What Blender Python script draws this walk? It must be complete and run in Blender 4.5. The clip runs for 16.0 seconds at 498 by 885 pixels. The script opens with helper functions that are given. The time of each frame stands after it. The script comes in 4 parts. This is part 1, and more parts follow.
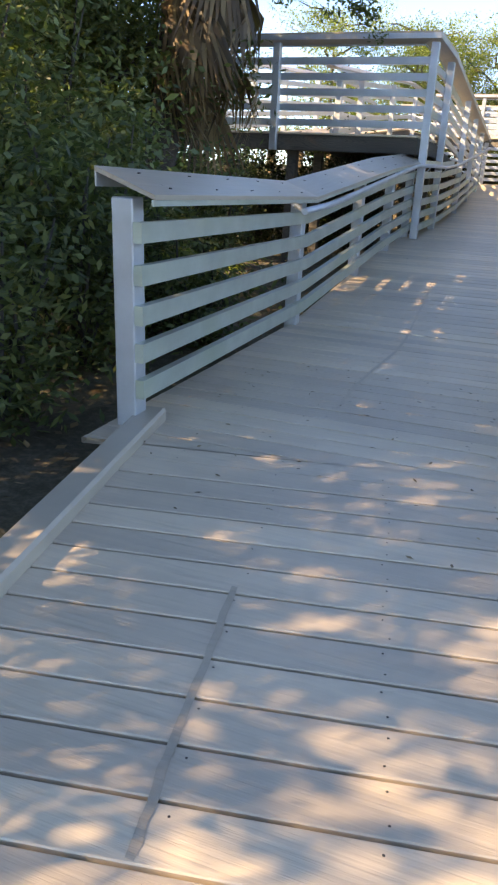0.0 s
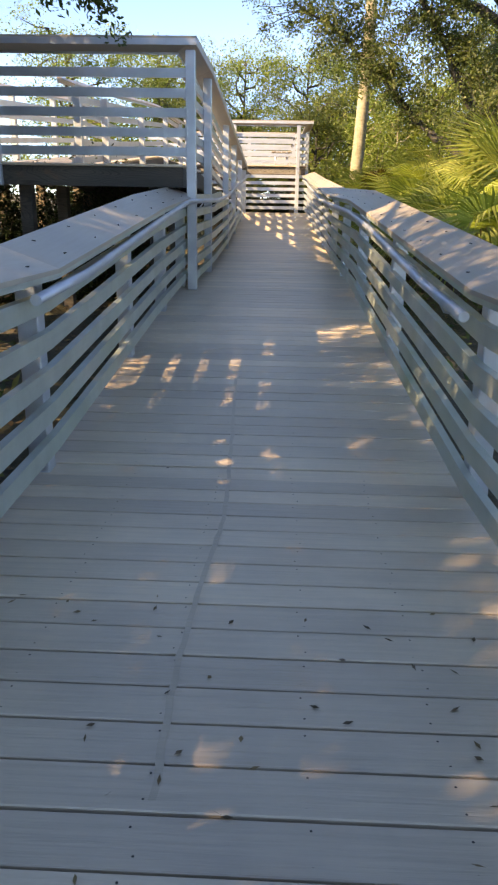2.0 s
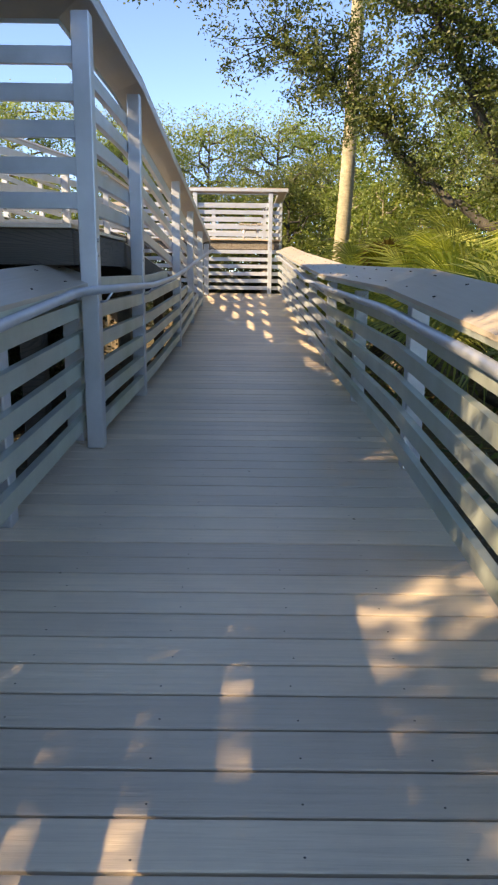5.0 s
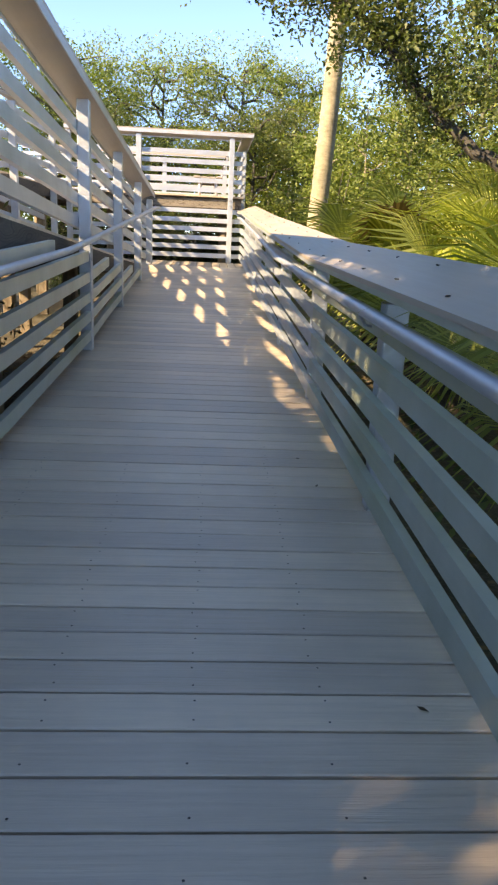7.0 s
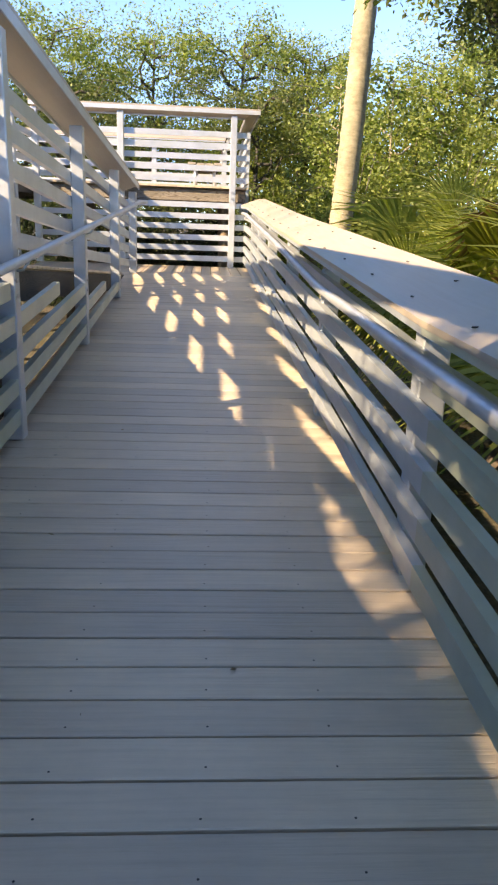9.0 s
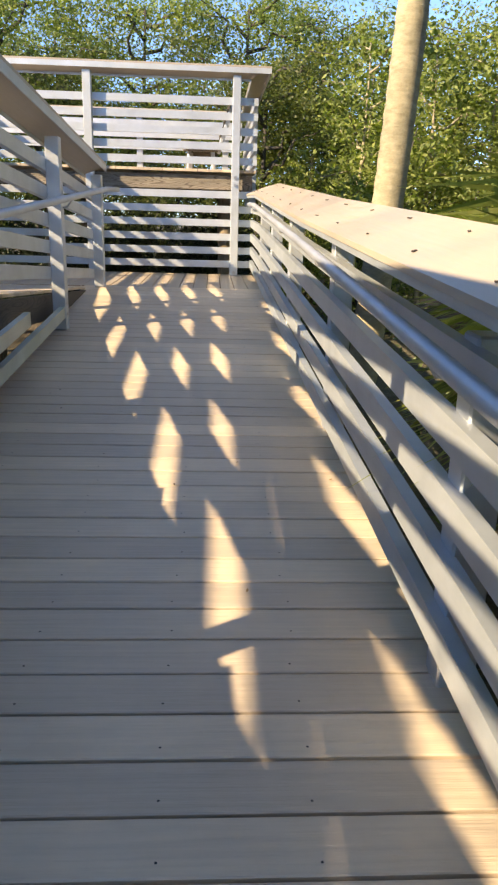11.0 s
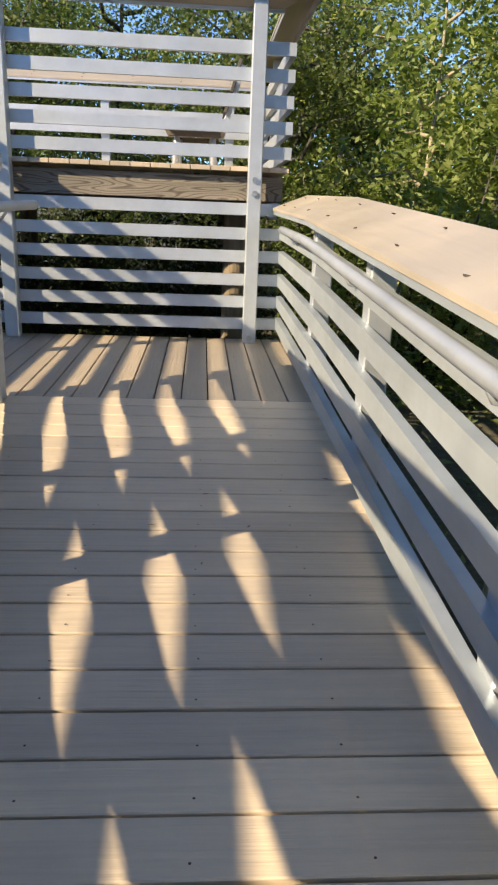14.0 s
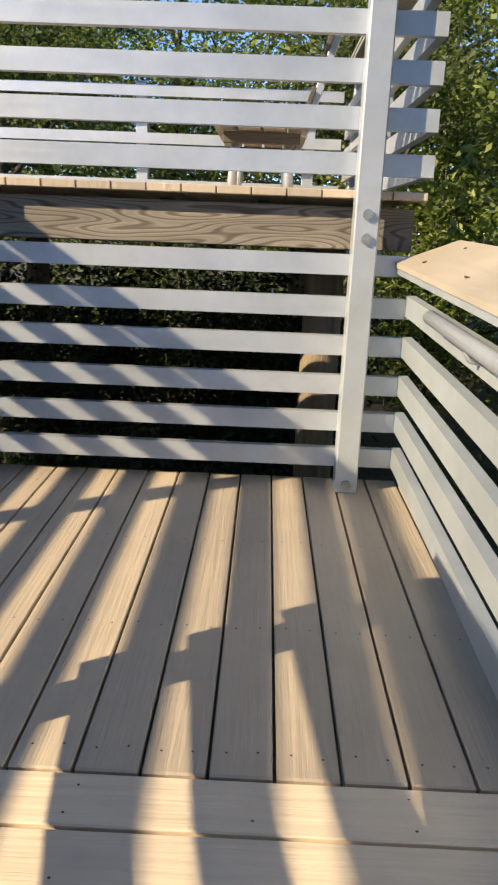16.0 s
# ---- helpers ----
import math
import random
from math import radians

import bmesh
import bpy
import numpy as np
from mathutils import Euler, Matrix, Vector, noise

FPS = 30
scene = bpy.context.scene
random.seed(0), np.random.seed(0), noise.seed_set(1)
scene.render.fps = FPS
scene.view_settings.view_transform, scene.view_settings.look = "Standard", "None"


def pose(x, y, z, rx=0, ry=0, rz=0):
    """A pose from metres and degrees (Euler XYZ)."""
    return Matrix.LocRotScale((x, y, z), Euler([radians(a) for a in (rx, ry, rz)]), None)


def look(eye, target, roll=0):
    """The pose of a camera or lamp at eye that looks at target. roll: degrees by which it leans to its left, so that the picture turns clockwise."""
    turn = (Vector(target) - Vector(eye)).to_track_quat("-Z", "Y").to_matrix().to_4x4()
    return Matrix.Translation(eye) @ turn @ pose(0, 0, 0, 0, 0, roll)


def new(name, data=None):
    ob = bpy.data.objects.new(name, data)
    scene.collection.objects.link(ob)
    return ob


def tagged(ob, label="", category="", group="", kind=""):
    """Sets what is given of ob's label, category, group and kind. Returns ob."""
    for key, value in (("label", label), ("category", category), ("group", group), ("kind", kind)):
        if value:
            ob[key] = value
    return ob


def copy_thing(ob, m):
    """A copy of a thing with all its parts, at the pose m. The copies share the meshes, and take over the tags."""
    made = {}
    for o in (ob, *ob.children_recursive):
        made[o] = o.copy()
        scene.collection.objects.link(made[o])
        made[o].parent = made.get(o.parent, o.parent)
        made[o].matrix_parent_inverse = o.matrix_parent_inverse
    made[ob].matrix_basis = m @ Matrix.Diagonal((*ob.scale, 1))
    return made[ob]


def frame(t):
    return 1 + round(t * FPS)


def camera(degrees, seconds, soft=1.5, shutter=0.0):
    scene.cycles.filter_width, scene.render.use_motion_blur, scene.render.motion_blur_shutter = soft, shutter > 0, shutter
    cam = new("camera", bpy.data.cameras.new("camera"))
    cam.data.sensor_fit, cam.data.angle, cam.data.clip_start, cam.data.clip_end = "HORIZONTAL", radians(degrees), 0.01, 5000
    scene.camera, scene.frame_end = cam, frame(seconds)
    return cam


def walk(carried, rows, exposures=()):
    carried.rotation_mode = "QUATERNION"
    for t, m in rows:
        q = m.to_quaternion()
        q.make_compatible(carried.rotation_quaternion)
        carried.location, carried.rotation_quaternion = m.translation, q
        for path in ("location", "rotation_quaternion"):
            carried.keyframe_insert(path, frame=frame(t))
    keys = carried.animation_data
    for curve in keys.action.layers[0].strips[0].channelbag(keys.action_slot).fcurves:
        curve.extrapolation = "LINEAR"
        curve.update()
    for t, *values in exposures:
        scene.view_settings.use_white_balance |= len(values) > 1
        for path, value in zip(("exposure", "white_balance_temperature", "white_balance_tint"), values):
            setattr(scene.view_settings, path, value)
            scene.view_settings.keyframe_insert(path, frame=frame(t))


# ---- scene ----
# camera and walk
cam = camera(38.26, 16.0, 2.3)
PATH = [
    (0, (0.455, 3.495, 0.376), (-0.177, 5.245, -0.355), 2.53),
    (0.5, (0.251, 3.969, 0.403), (0.003, 5.830, -0.287), 2.84),
    (1, (0.117, 4.553, 0.387), (0.052, 6.430, -0.299), 2.23),
    (1.5, (0.007, 5.157, 0.433), (-0.033, 7.039, -0.242), 1.55),
    (2, (-0.074, 5.703, 0.472), (-0.141, 7.593, -0.180), 0.95),
    (2.5, (-0.067, 6.361, 0.510), (-0.183, 8.274, -0.064), -0.17),
    (3, (-0.118, 6.985, 0.527), (-0.249, 8.920, 0.041), 0.05),
    (3.5, (-0.043, 7.618, 0.553), (-0.165, 9.568, 0.125), 0.09),
    (4, (-0.053, 8.231, 0.530), (-0.151, 10.186, 0.122), -0.01),
    (4.5, (-0.060, 8.897, 0.491), (-0.111, 10.850, 0.062), 0.20),
    (5, (-0.111, 9.575, 0.509), (-0.104, 11.521, 0.047), 0.68),
    (5.2, (-0.115, 9.824, 0.555), (-0.086, 11.766, 0.075), 0.67),
    (7.3, (0.050, 12.905, 0.653), (0.176, 14.820, 0.090), 2.85),
    (7.5, (0.040, 13.113, 0.681), (0.165, 15.029, 0.119), 2.86),
    (8, (0.052, 13.710, 0.702), (0.178, 15.623, 0.134), 2.45),
    (8.5, (0.009, 14.374, 0.750), (0.137, 16.284, 0.171), 2.28),
    (11, (0.130, 17.908, 0.729), (0.238, 19.813, 0.129), 1.69),
    (11.5, (0.169, 18.560, 0.718), (0.272, 20.468, 0.127), 1.61),
    (12, (0.168, 19.252, 0.759), (0.270, 21.163, 0.178), 1.80),
    (12.5, (0.128, 19.868, 0.816), (0.230, 21.780, 0.237), 1.87),
    (13, (0.065, 20.597, 0.886), (0.175, 22.506, 0.301), 2.05),
    (13.5, (-0.004, 21.212, 0.923), (0.118, 23.117, 0.324), 1.97),
    (14, (0.025, 21.858, 0.976), (0.166, 23.756, 0.361), 2.32),
    (14.5, (0.041, 22.478, 0.996), (0.174, 24.377, 0.382), 1.67),
    (15, (0.071, 23.136, 1.012), (0.204, 25.038, 0.406), 2.20),
    (15.5, (0.086, 23.793, 1.089), (0.151, 25.703, 0.497), 1.96),
    (16, (0.008, 24.349, 1.132), (-0.020, 26.262, 0.549), 2.23),
]
walk(cam, [(t, look(eye, target, roll)) for t, eye, target, roll in PATH],
     exposures=((0.0, 2.62, 9900, 14), (1.0, 2.48, 10200, 14), (2.5, 2.3, 10000, 15), (3.5, 2.12, 9500, 13), (5.0, 2.16, 9100, 13), (7.5, 2.46, 8900, 13), (9.0, 2.4, 8600, 13), (11.0, 2.1, 8300, 10), (12.5, 1.75, 7700, 8), (13.5, 1.72, 7500, 7), (14.5, 1.7, 7450, 7), (16.0, 1.68, 7500, 7)))

# ---- world, sun, exposure ----
SUN_WAY = Vector((1.44, 0.85, -1.0)).normalized()
world = bpy.data.worlds.new("sky")
scene.world = world
world.use_nodes = True
wn = world.node_tree.nodes
sky = wn.new("ShaderNodeTexSky")
sky.sky_type = "NISHITA"
sky.sun_disc = False
sky.sun_elevation = math.asin(-SUN_WAY.z)
sky.sun_rotation = math.atan2(-SUN_WAY.x, -SUN_WAY.y)
sky.air_density, sky.dust_density, sky.ozone_density = 0.42, 0.0, 5.5
wn["Background"].inputs["Strength"].default_value = 0.138
world.node_tree.links.new(sky.outputs[0], wn["Background"].inputs["Color"])
sun = new("sun", bpy.data.lights.new("sun", "SUN"))
sun.data.energy, sun.data.angle, sun.data.color = 3.0, radians(0.55), (1.0, 0.86, 0.68)
sun.matrix_world = look((-20, -15, 20), Vector((-20, -15, 20)) + SUN_WAY)


# ---- materials ----
def nodes_of(name):
    m = bpy.data.materials.new(name)
    m.use_nodes = True
    n = m.node_tree.nodes
    return m, n, m.node_tree.links, n["Principled BSDF"]


def ramp_node(n, stops):
    r = n.new("ShaderNodeValToRGB")
    e = r.color_ramp.elements
    while len(e) < len(stops):
        e.new(0.5)
    for el, (p, c) in zip(e, stops):
        el.position, el.color = p, (*c, 1)
    return r


def noise_node(n, l, vec, scale, detail=4.0, rough=0.55):
    t = n.new("ShaderNodeTexNoise")
    t.inputs["Scale"].default_value, t.inputs["Detail"].default_value = scale, detail
    t.inputs["Roughness"].default_value = rough
    l.new(vec, t.inputs["Vector"])
    return t


def mix_node(n, l, fac, a, b, how="MIX"):
    m = n.new("ShaderNodeMix")
    m.data_type, m.blend_type = "RGBA", how
    for sock, v in ((m.inputs[0], fac), (m.inputs[6], a), (m.inputs[7], b)):
        if isinstance(v, (int, float)):
            sock.default_value = v
        elif isinstance(v, tuple):
            sock.default_value = (*v, 1)
        else:
            l.new(v, sock)
    return m.outputs[2]


def coords(n, l, scale=(1, 1, 1), kind="Object"):
    c = n.new("ShaderNodeTexCoord")
    m = n.new("ShaderNodeMapping")
    m.inputs["Scale"].default_value = scale
    l.new(c.outputs[kind], m.inputs["Vector"])
    return m.outputs["Vector"]


def world_coords(n, l, scale=(1, 1, 1)):
    g = n.new("ShaderNodeNewGeometry")
    m = n.new("ShaderNodeMapping")
    m.inputs["Scale"].default_value = scale
    l.new(g.outputs["Position"], m.inputs["Vector"])
    return m.outputs["Vector"]


def bump_node(n, l, height, strength, dist, to):
    b = n.new("ShaderNodeBump")
    b.inputs["Strength"].default_value, b.inputs["Distance"].default_value = strength, dist
    l.new(height, b.inputs["Height"])
    l.new(b.outputs[0], to.inputs["Normal"])


def spread(n, l, value, lo, hi):
    r = n.new("ShaderNodeMapRange")
    r.inputs["To Min"].default_value, r.inputs["To Max"].default_value = lo, hi
    l.new(value, r.inputs["Value"])
    return r.outputs[0]


def plank_material(name, lengthwise, tone=1.0, lo=0.87, hi=1.08, hue=(0.50, 0.41, 0.305), relief=0.8):
    """Tan composite decking; grain runs along x, or along y."""
    m, n, l, b = nodes_of(name)
    s = (60, 2.2, 20) if lengthwise else (2.2, 60, 20)
    grain = noise_node(n, l, world_coords(n, l, s), 1.0, 5, 0.6)
    s2 = (8, 0.35, 8) if lengthwise else (0.35, 8, 8)
    bands = noise_node(n, l, world_coords(n, l, s2), 1.0, 3)
    blot = noise_node(n, l, world_coords(n, l, (1, 1, 1)), 1.7, 5, 0.65)
    mid = tuple(c * tone for c in hue)
    base = ramp_node(n, [(0.25, tuple(c * lo for c in mid)), (0.55, mid), (0.8, tuple(c * hi for c in mid))])
    l.new(grain.outputs["Fac"], base.inputs[0])
    info = n.new("ShaderNodeObjectInfo")
    col = mix_node(n, l, 1.0, base.outputs[0], ramp_out(n, l, info.outputs["Random"], (0.86, 0.86, 0.87), (1.08, 1.07, 1.05)), "MULTIPLY")
    col = mix_node(n, l, 1.0, col, ramp_out(n, l, blot.outputs["Fac"], (0.78, 0.79, 0.81), (1.10, 1.09, 1.07)), "MULTIPLY")
    l.new(col, b.inputs["Base Color"])
    rg = n.new("ShaderNodeMath")
    rg.operation = "ADD"
    l.new(spread(n, l, blot.outputs["Fac"], 0.13, 0.32), rg.inputs[0])
    l.new(spread(n, l, grain.outputs["Fac"], 0.0, 0.28), rg.inputs[1])
    l.new(rg.outputs[0], b.inputs["Roughness"])
    b.inputs["Specular IOR Level"].default_value = 0.65
    bump_node(n, l, grain.outputs["Fac"], relief, 0.005, b)
    return m


def ramp_out(n, l, value, a, b):
    r = ramp_node(n, [(0.25, a), (0.75, b)])
    l.new(value, r.inputs[0])
    return r.outputs[0]


def aluminium_material(name, algae, tint=(1.0, 1.0, 1.0)):
    """Mill-finish aluminium, dull and streaked, with a film of algae."""
    m, n, l, b = nodes_of(name)
    v = world_coords(n, l)
    fine = noise_node(n, l, world_coords(n, l, (3, 3, 60)), 1.0, 4)
    blot = noise_node(n, l, v, 3.0, 6, 0.65)
    big = noise_node(n, l, v, 0.9, 3)
    grey = ramp_out(n, l, blot.outputs["Fac"], tuple(c * k for c, k in zip((0.42, 0.45, 0.48), tint)), tuple(c * k for c, k in zip((0.58, 0.61, 0.65), tint)))
    green = ramp_out(n, l, fine.outputs["Fac"], (0.22, 0.25, 0.14), (0.36, 0.39, 0.22))
    film = n.new("ShaderNodeMath")
    film.operation = "MULTIPLY"
    film.use_clamp = True
    l.new(spread(n, l, big.outputs["Fac"], -3.6, 3.9), film.inputs[0])
    film.inputs[1].default_value = algae
    col = mix_node(n, l, film.outputs[0], grey, green)
    l.new(col, b.inputs["Base Color"])
    met = n.new("ShaderNodeMath")
    met.operation, met.use_clamp = "SUBTRACT", True
    met.inputs[0].default_value = 0.6
    l.new(film.outputs[0], met.inputs[1])
    l.new(met.outputs[0], b.inputs["Metallic"])
    l.new(spread(n, l, fine.outputs["Fac"], 0.30, 0.55), b.inputs["Roughness"])
    bump_node(n, l, blot.outputs["Fac"], 0.06, 0.004, b)
    return m


def lumber_material(name, dark, light, axis_scale):
    """Weathered pine with swirling growth rings."""
    m, n, l, b = nodes_of(name)
    v = world_coords(n, l, axis_scale)
    warp = noise_node(n, l, v, 1.0, 1.5, 0.4)
    sep = n.new("ShaderNodeSeparateXYZ")
    l.new(v, sep.inputs[0])
    ring = n.new("ShaderNodeMath")
    ring.operation = "MULTIPLY_ADD"
    l.new(warp.outputs["Fac"], ring.inputs[0])
    ring.inputs[1].default_value = 150.0
    turn = n.new("ShaderNodeMath")
    turn.operation = "MULTIPLY"
    turn.inputs[1].default_value = 30.0
    l.new(sep.outputs["Z"], turn.inputs[0])
    l.new(turn.outputs[0], ring.inputs[2])
    w = n.new("ShaderNodeMath")
    w.operation = "SINE"
    l.new(ring.outputs[0], w.inputs[0])
    wave = spread(n, l, w.outputs[0], 0.0, 1.0)
    wave.node.inputs["From Min"].default_value = -1.0
    fine = noise_node(n, l, world_coords(n, l, (4, 4, 120)), 1.0, 4)
    base = ramp_node(n, [(0.0, dark), (0.22, tuple((p + q) / 2 for p, q in zip(dark, light))), (0.45, light), (0.92, tuple(c * 0.85 for c in light))])
    l.new(wave, base.inputs[0])
    col = mix_node(n, l, 1.0, base.outputs[0], ramp_out(n, l, fine.outputs["Fac"], (0.75, 0.75, 0.75), (1.1, 1.1, 1.1)), "MULTIPLY")
    col = mix_node(n, l, 1.0, col, ramp_out(n, l, warp.outputs["Fac"], (0.6, 0.62, 0.62), (1.15, 1.1, 1.05)), "MULTIPLY")
    l.new(col, b.inputs["Base Color"])
    b.inputs["Roughness"].default_value = 0.85
    bump_node(n, l, wave, 0.2, 0.003, b)
    return m


def leaf_material(name, dark, mid, light, glow=0.35):
    m, n, l, b = nodes_of(name)
    g = n.new("ShaderNodeNewGeometry")
    base = ramp_node(n, [(0.0, dark), (0.55, mid), (1.0, light)])
    l.new(g.outputs["Random Per Island"], base.inputs[0])
    big = noise_node(n, l, world_coords(n, l), 1.1, 3)
    col = mix_node(n, l, 1.0, base.outputs[0], ramp_out(n, l, big.outputs["Fac"], (0.65, 0.72, 0.7), (1.25, 1.2, 1.0)), "MULTIPLY")
    l.new(col, b.inputs["Base Color"])
    b.inputs["Roughness"].default_value = 0.5
    b.inputs["Specular IOR Level"].default_value = 0.35
    t = n.new("ShaderNodeBsdfTranslucent")
    l.new(mix_node(n, l, 1.0, col, (1.25, 1.45, 0.65), "MULTIPLY"), t.inputs["Color"])
    mx = n.new("ShaderNodeMixShader")
    mx.inputs[0].default_value = glow
    l.new(b.outputs[0], mx.inputs[1])
    l.new(t.outputs[0], mx.inputs[2])
    l.new(mx.outputs[0], n["Material Output"].inputs["Surface"])
    return m


def bark_material(name, dark, light, scale=(6, 6, 1.4)):
    m, n, l, b = nodes_of(name)
    fine = noise_node(n, l, world_coords(n, l, scale), 2.5, 7, 0.7)
    big = noise_node(n, l, world_coords(n, l), 2.2, 4)
    base = ramp_node(n, [(0.3, dark), (0.7, light)])
    l.new(fine.outputs["Fac"], base.inputs[0])
    col = mix_node(n, l, 1.0, base.outputs[0], ramp_out(n, l, big.outputs["Fac"], (0.6, 0.62, 0.6), (1.15, 1.12, 1.05)), "MULTIPLY")
    l.new(col, b.inputs["Base Color"])
    b.inputs["Roughness"].default_value = 0.9
    bump_node(n, l, fine.outputs["Fac"], 0.7, 0.02, b)
    return m


def plain_material(name, col, rough=0.6, metal=0.0, vary=0.25, scale=12.0):
    m, n, l, b = nodes_of(name)
    t = noise_node(n, l, world_coords(n, l), scale, 5)
    lo, hi = tuple(c * (1 - vary) for c in col), tuple(min(1, c * (1 + vary)) for c in col)
    l.new(ramp_out(n, l, t.outputs["Fac"], lo, hi), b.inputs["Base Color"])
    b.inputs["Roughness"].default_value, b.inputs["Metallic"].default_value = rough, metal
    bump_node(n, l, t.outputs["Fac"], 0.15, 0.004, b)
    return m


def ground_material():
    m, n, l, b = nodes_of("leaf_litter_soil")
    v = world_coords(n, l)
    fine = noise_node(n, l, v, 22, 8, 0.75)
    mid = noise_node(n, l, v, 3.0, 6, 0.6)
    big = noise_node(n, l, v, 0.35, 3)
    base = ramp_node(n, [(0.3, (0.035, 0.028, 0.02)), (0.5, (0.085, 0.068, 0.05)), (0.62, (0.15, 0.12, 0.095)), (0.8, (0.25, 0.22, 0.18))])
    l.new(fine.outputs["Fac"], base.inputs[0])
    sand = ramp_out(n, l, mid.outputs["Fac"], (0.6, 0.55, 0.5), (1.5, 1.5, 1.5))
    col = mix_node(n, l, 1.0, base.outputs[0], sand, "MULTIPLY")
    col = mix_node(n, l, ramp_out(n, l, big.outputs["Fac"], (0, 0, 0), (0.5, 0.5, 0.5)), col, (0.09, 0.10, 0.035))
    l.new(col, b.inputs["Base Color"])
    b.inputs["Roughness"].default_value = 0.95
    bump_node(n, l, fine.outputs["Fac"], 0.8, 0.03, b)
    return m


PLANK = plank_material("composite_plank", False, 1.3)
PLANK_LONG = plank_material("composite_plank_lengthwise", True, 0.98, 0.93, 1.04)
CAP = plank_material("composite_cap", True, 0.84, 0.97, 1.02, (0.50, 0.43, 0.34), 0.15)
CAP_ACROSS = plank_material("composite_cap_across", False, 0.84, 0.97, 1.02, (0.50, 0.43, 0.34), 0.15)
ALU = aluminium_material("aluminium", 0.1)
ALU_GREEN = aluminium_material("aluminium_with_algae", 0.5, (0.96, 1.0, 0.84))
ALU_MID = aluminium_material("aluminium_thin_algae", 0.07, (1.0, 1.03, 1.03))
PIPE = aluminium_material("aluminium_pipe", 0.05)
FASCIA = lumber_material("weathered_pine", (0.11, 0.09, 0.07), (0.27, 0.24, 0.20), (1.0, 1.0, 7))
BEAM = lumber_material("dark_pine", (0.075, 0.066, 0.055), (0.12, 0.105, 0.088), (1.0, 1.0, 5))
GREY_WOOD = bark_material("grey_bench_wood", (0.22, 0.20, 0.18), (0.42, 0.39, 0.35), (9, 1, 9))
TIMBER = bark_material("pale_pine_post", (0.17, 0.13, 0.09), (0.34, 0.27, 0.19), (9, 9, 0.8))
STEEL = plain_material("bolt_steel", (0.45, 0.44, 0.42), 0.35, 0.9, 0.2, 60)
NAIL = plain_material("nail_head", (0.06, 0.05, 0.045), 0.7, 0.2, 0.3, 60)
GROUND = ground_material()
OAK_LEAF = leaf_material("oak_leaf", (0.07, 0.09, 0.04), (0.10, 0.125, 0.05), (0.17, 0.185, 0.08), 0.4)
SUN_LEAF = leaf_material("woodland_leaf", (0.12, 0.155, 0.05), (0.18, 0.225, 0.07), (0.31, 0.34, 0.13), 0.4)
YELLOW_LEAF = leaf_material("yellowing_leaf", (0.13, 0.16, 0.04), (0.19, 0.22, 0.055), (0.31, 0.32, 0.09))
SHRUB_LEAF = leaf_material("shrub_leaf", (0.05, 0.075, 0.04), (0.10, 0.135, 0.06), (0.19, 0.22, 0.10))
# leaf colour darkened almost to black for the shade under the decks
DECK_SHADE_LEAF = leaf_material("deck_shade_leaf", (0.012, 0.022, 0.012), (0.025, 0.042, 0.018), (0.05, 0.07, 0.03), 0.25)
PALM_LEAF = leaf_material("palm_leaf", (0.15, 0.18, 0.05), (0.30, 0.33, 0.10), (0.48, 0.48, 0.19), 0.4)
DRY_LEAF = leaf_material("dry_leaf", (0.06, 0.04, 0.025), (0.16, 0.10, 0.06), (0.30, 0.20, 0.11), 0.15)
BARK = bark_material("oak_bark", (0.025, 0.022, 0.02), (0.11, 0.10, 0.09))
PALE_BARK = bark_material("palm_bark", (0.24, 0.21, 0.14), (0.44, 0.39, 0.28), (4, 4, 9))
DARK_BARK = bark_material("palm_bark_dark", (0.03, 0.025, 0.02), (0.12, 0.09, 0.07), (3, 3, 10))


# ---- mesh helpers ----
def part(name, bm, material, parent=None, label=""):
    """Links a bmesh as one mesh object, under a thing or part."""
    me = bpy.data.meshes.new(name)
    bm.to_mesh(me)
    bm.free()
    return place(name, me, material, parent, label)


def place(name, me, material, parent=None, label=""):
    if material and not me.materials:
        me.materials.append(material)
    ob = new(name, me)
    if parent is not None:
        ob.parent = parent
    if label:
        ob["label"] = label
    return ob


def thing(name, at, label, category, group="", kind=""):
    ob = new(name)
    ob.location = at
    ob.empty_display_size = 0.1
    return tagged(ob, label, category, group, kind)


def block(sx, sy, sz, at=(0, 0, 0), bevel=0.0, turn=None):
    bm = bmesh.new()
    bmesh.ops.create_cube(bm, size=1.0)
    bmesh.ops.scale(bm, vec=(sx, sy, sz), verts=bm.verts)
    if bevel:
        bmesh.ops.bevel(bm, geom=bm.edges, offset=bevel, segments=1, affect="EDGES", profile=0.5)
    if turn is not None:
        bmesh.ops.transform(bm, matrix=turn, verts=bm.verts)
    bmesh.ops.translate(bm, vec=at, verts=bm.verts)
    return bm


def join(bms):
    out = bmesh.new()
    for b in bms:
        me = bpy.data.meshes.new("tmp")
        b.to_mesh(me)
        b.free()
        out.from_mesh(me)
        bpy.data.meshes.remove(me)
    return out


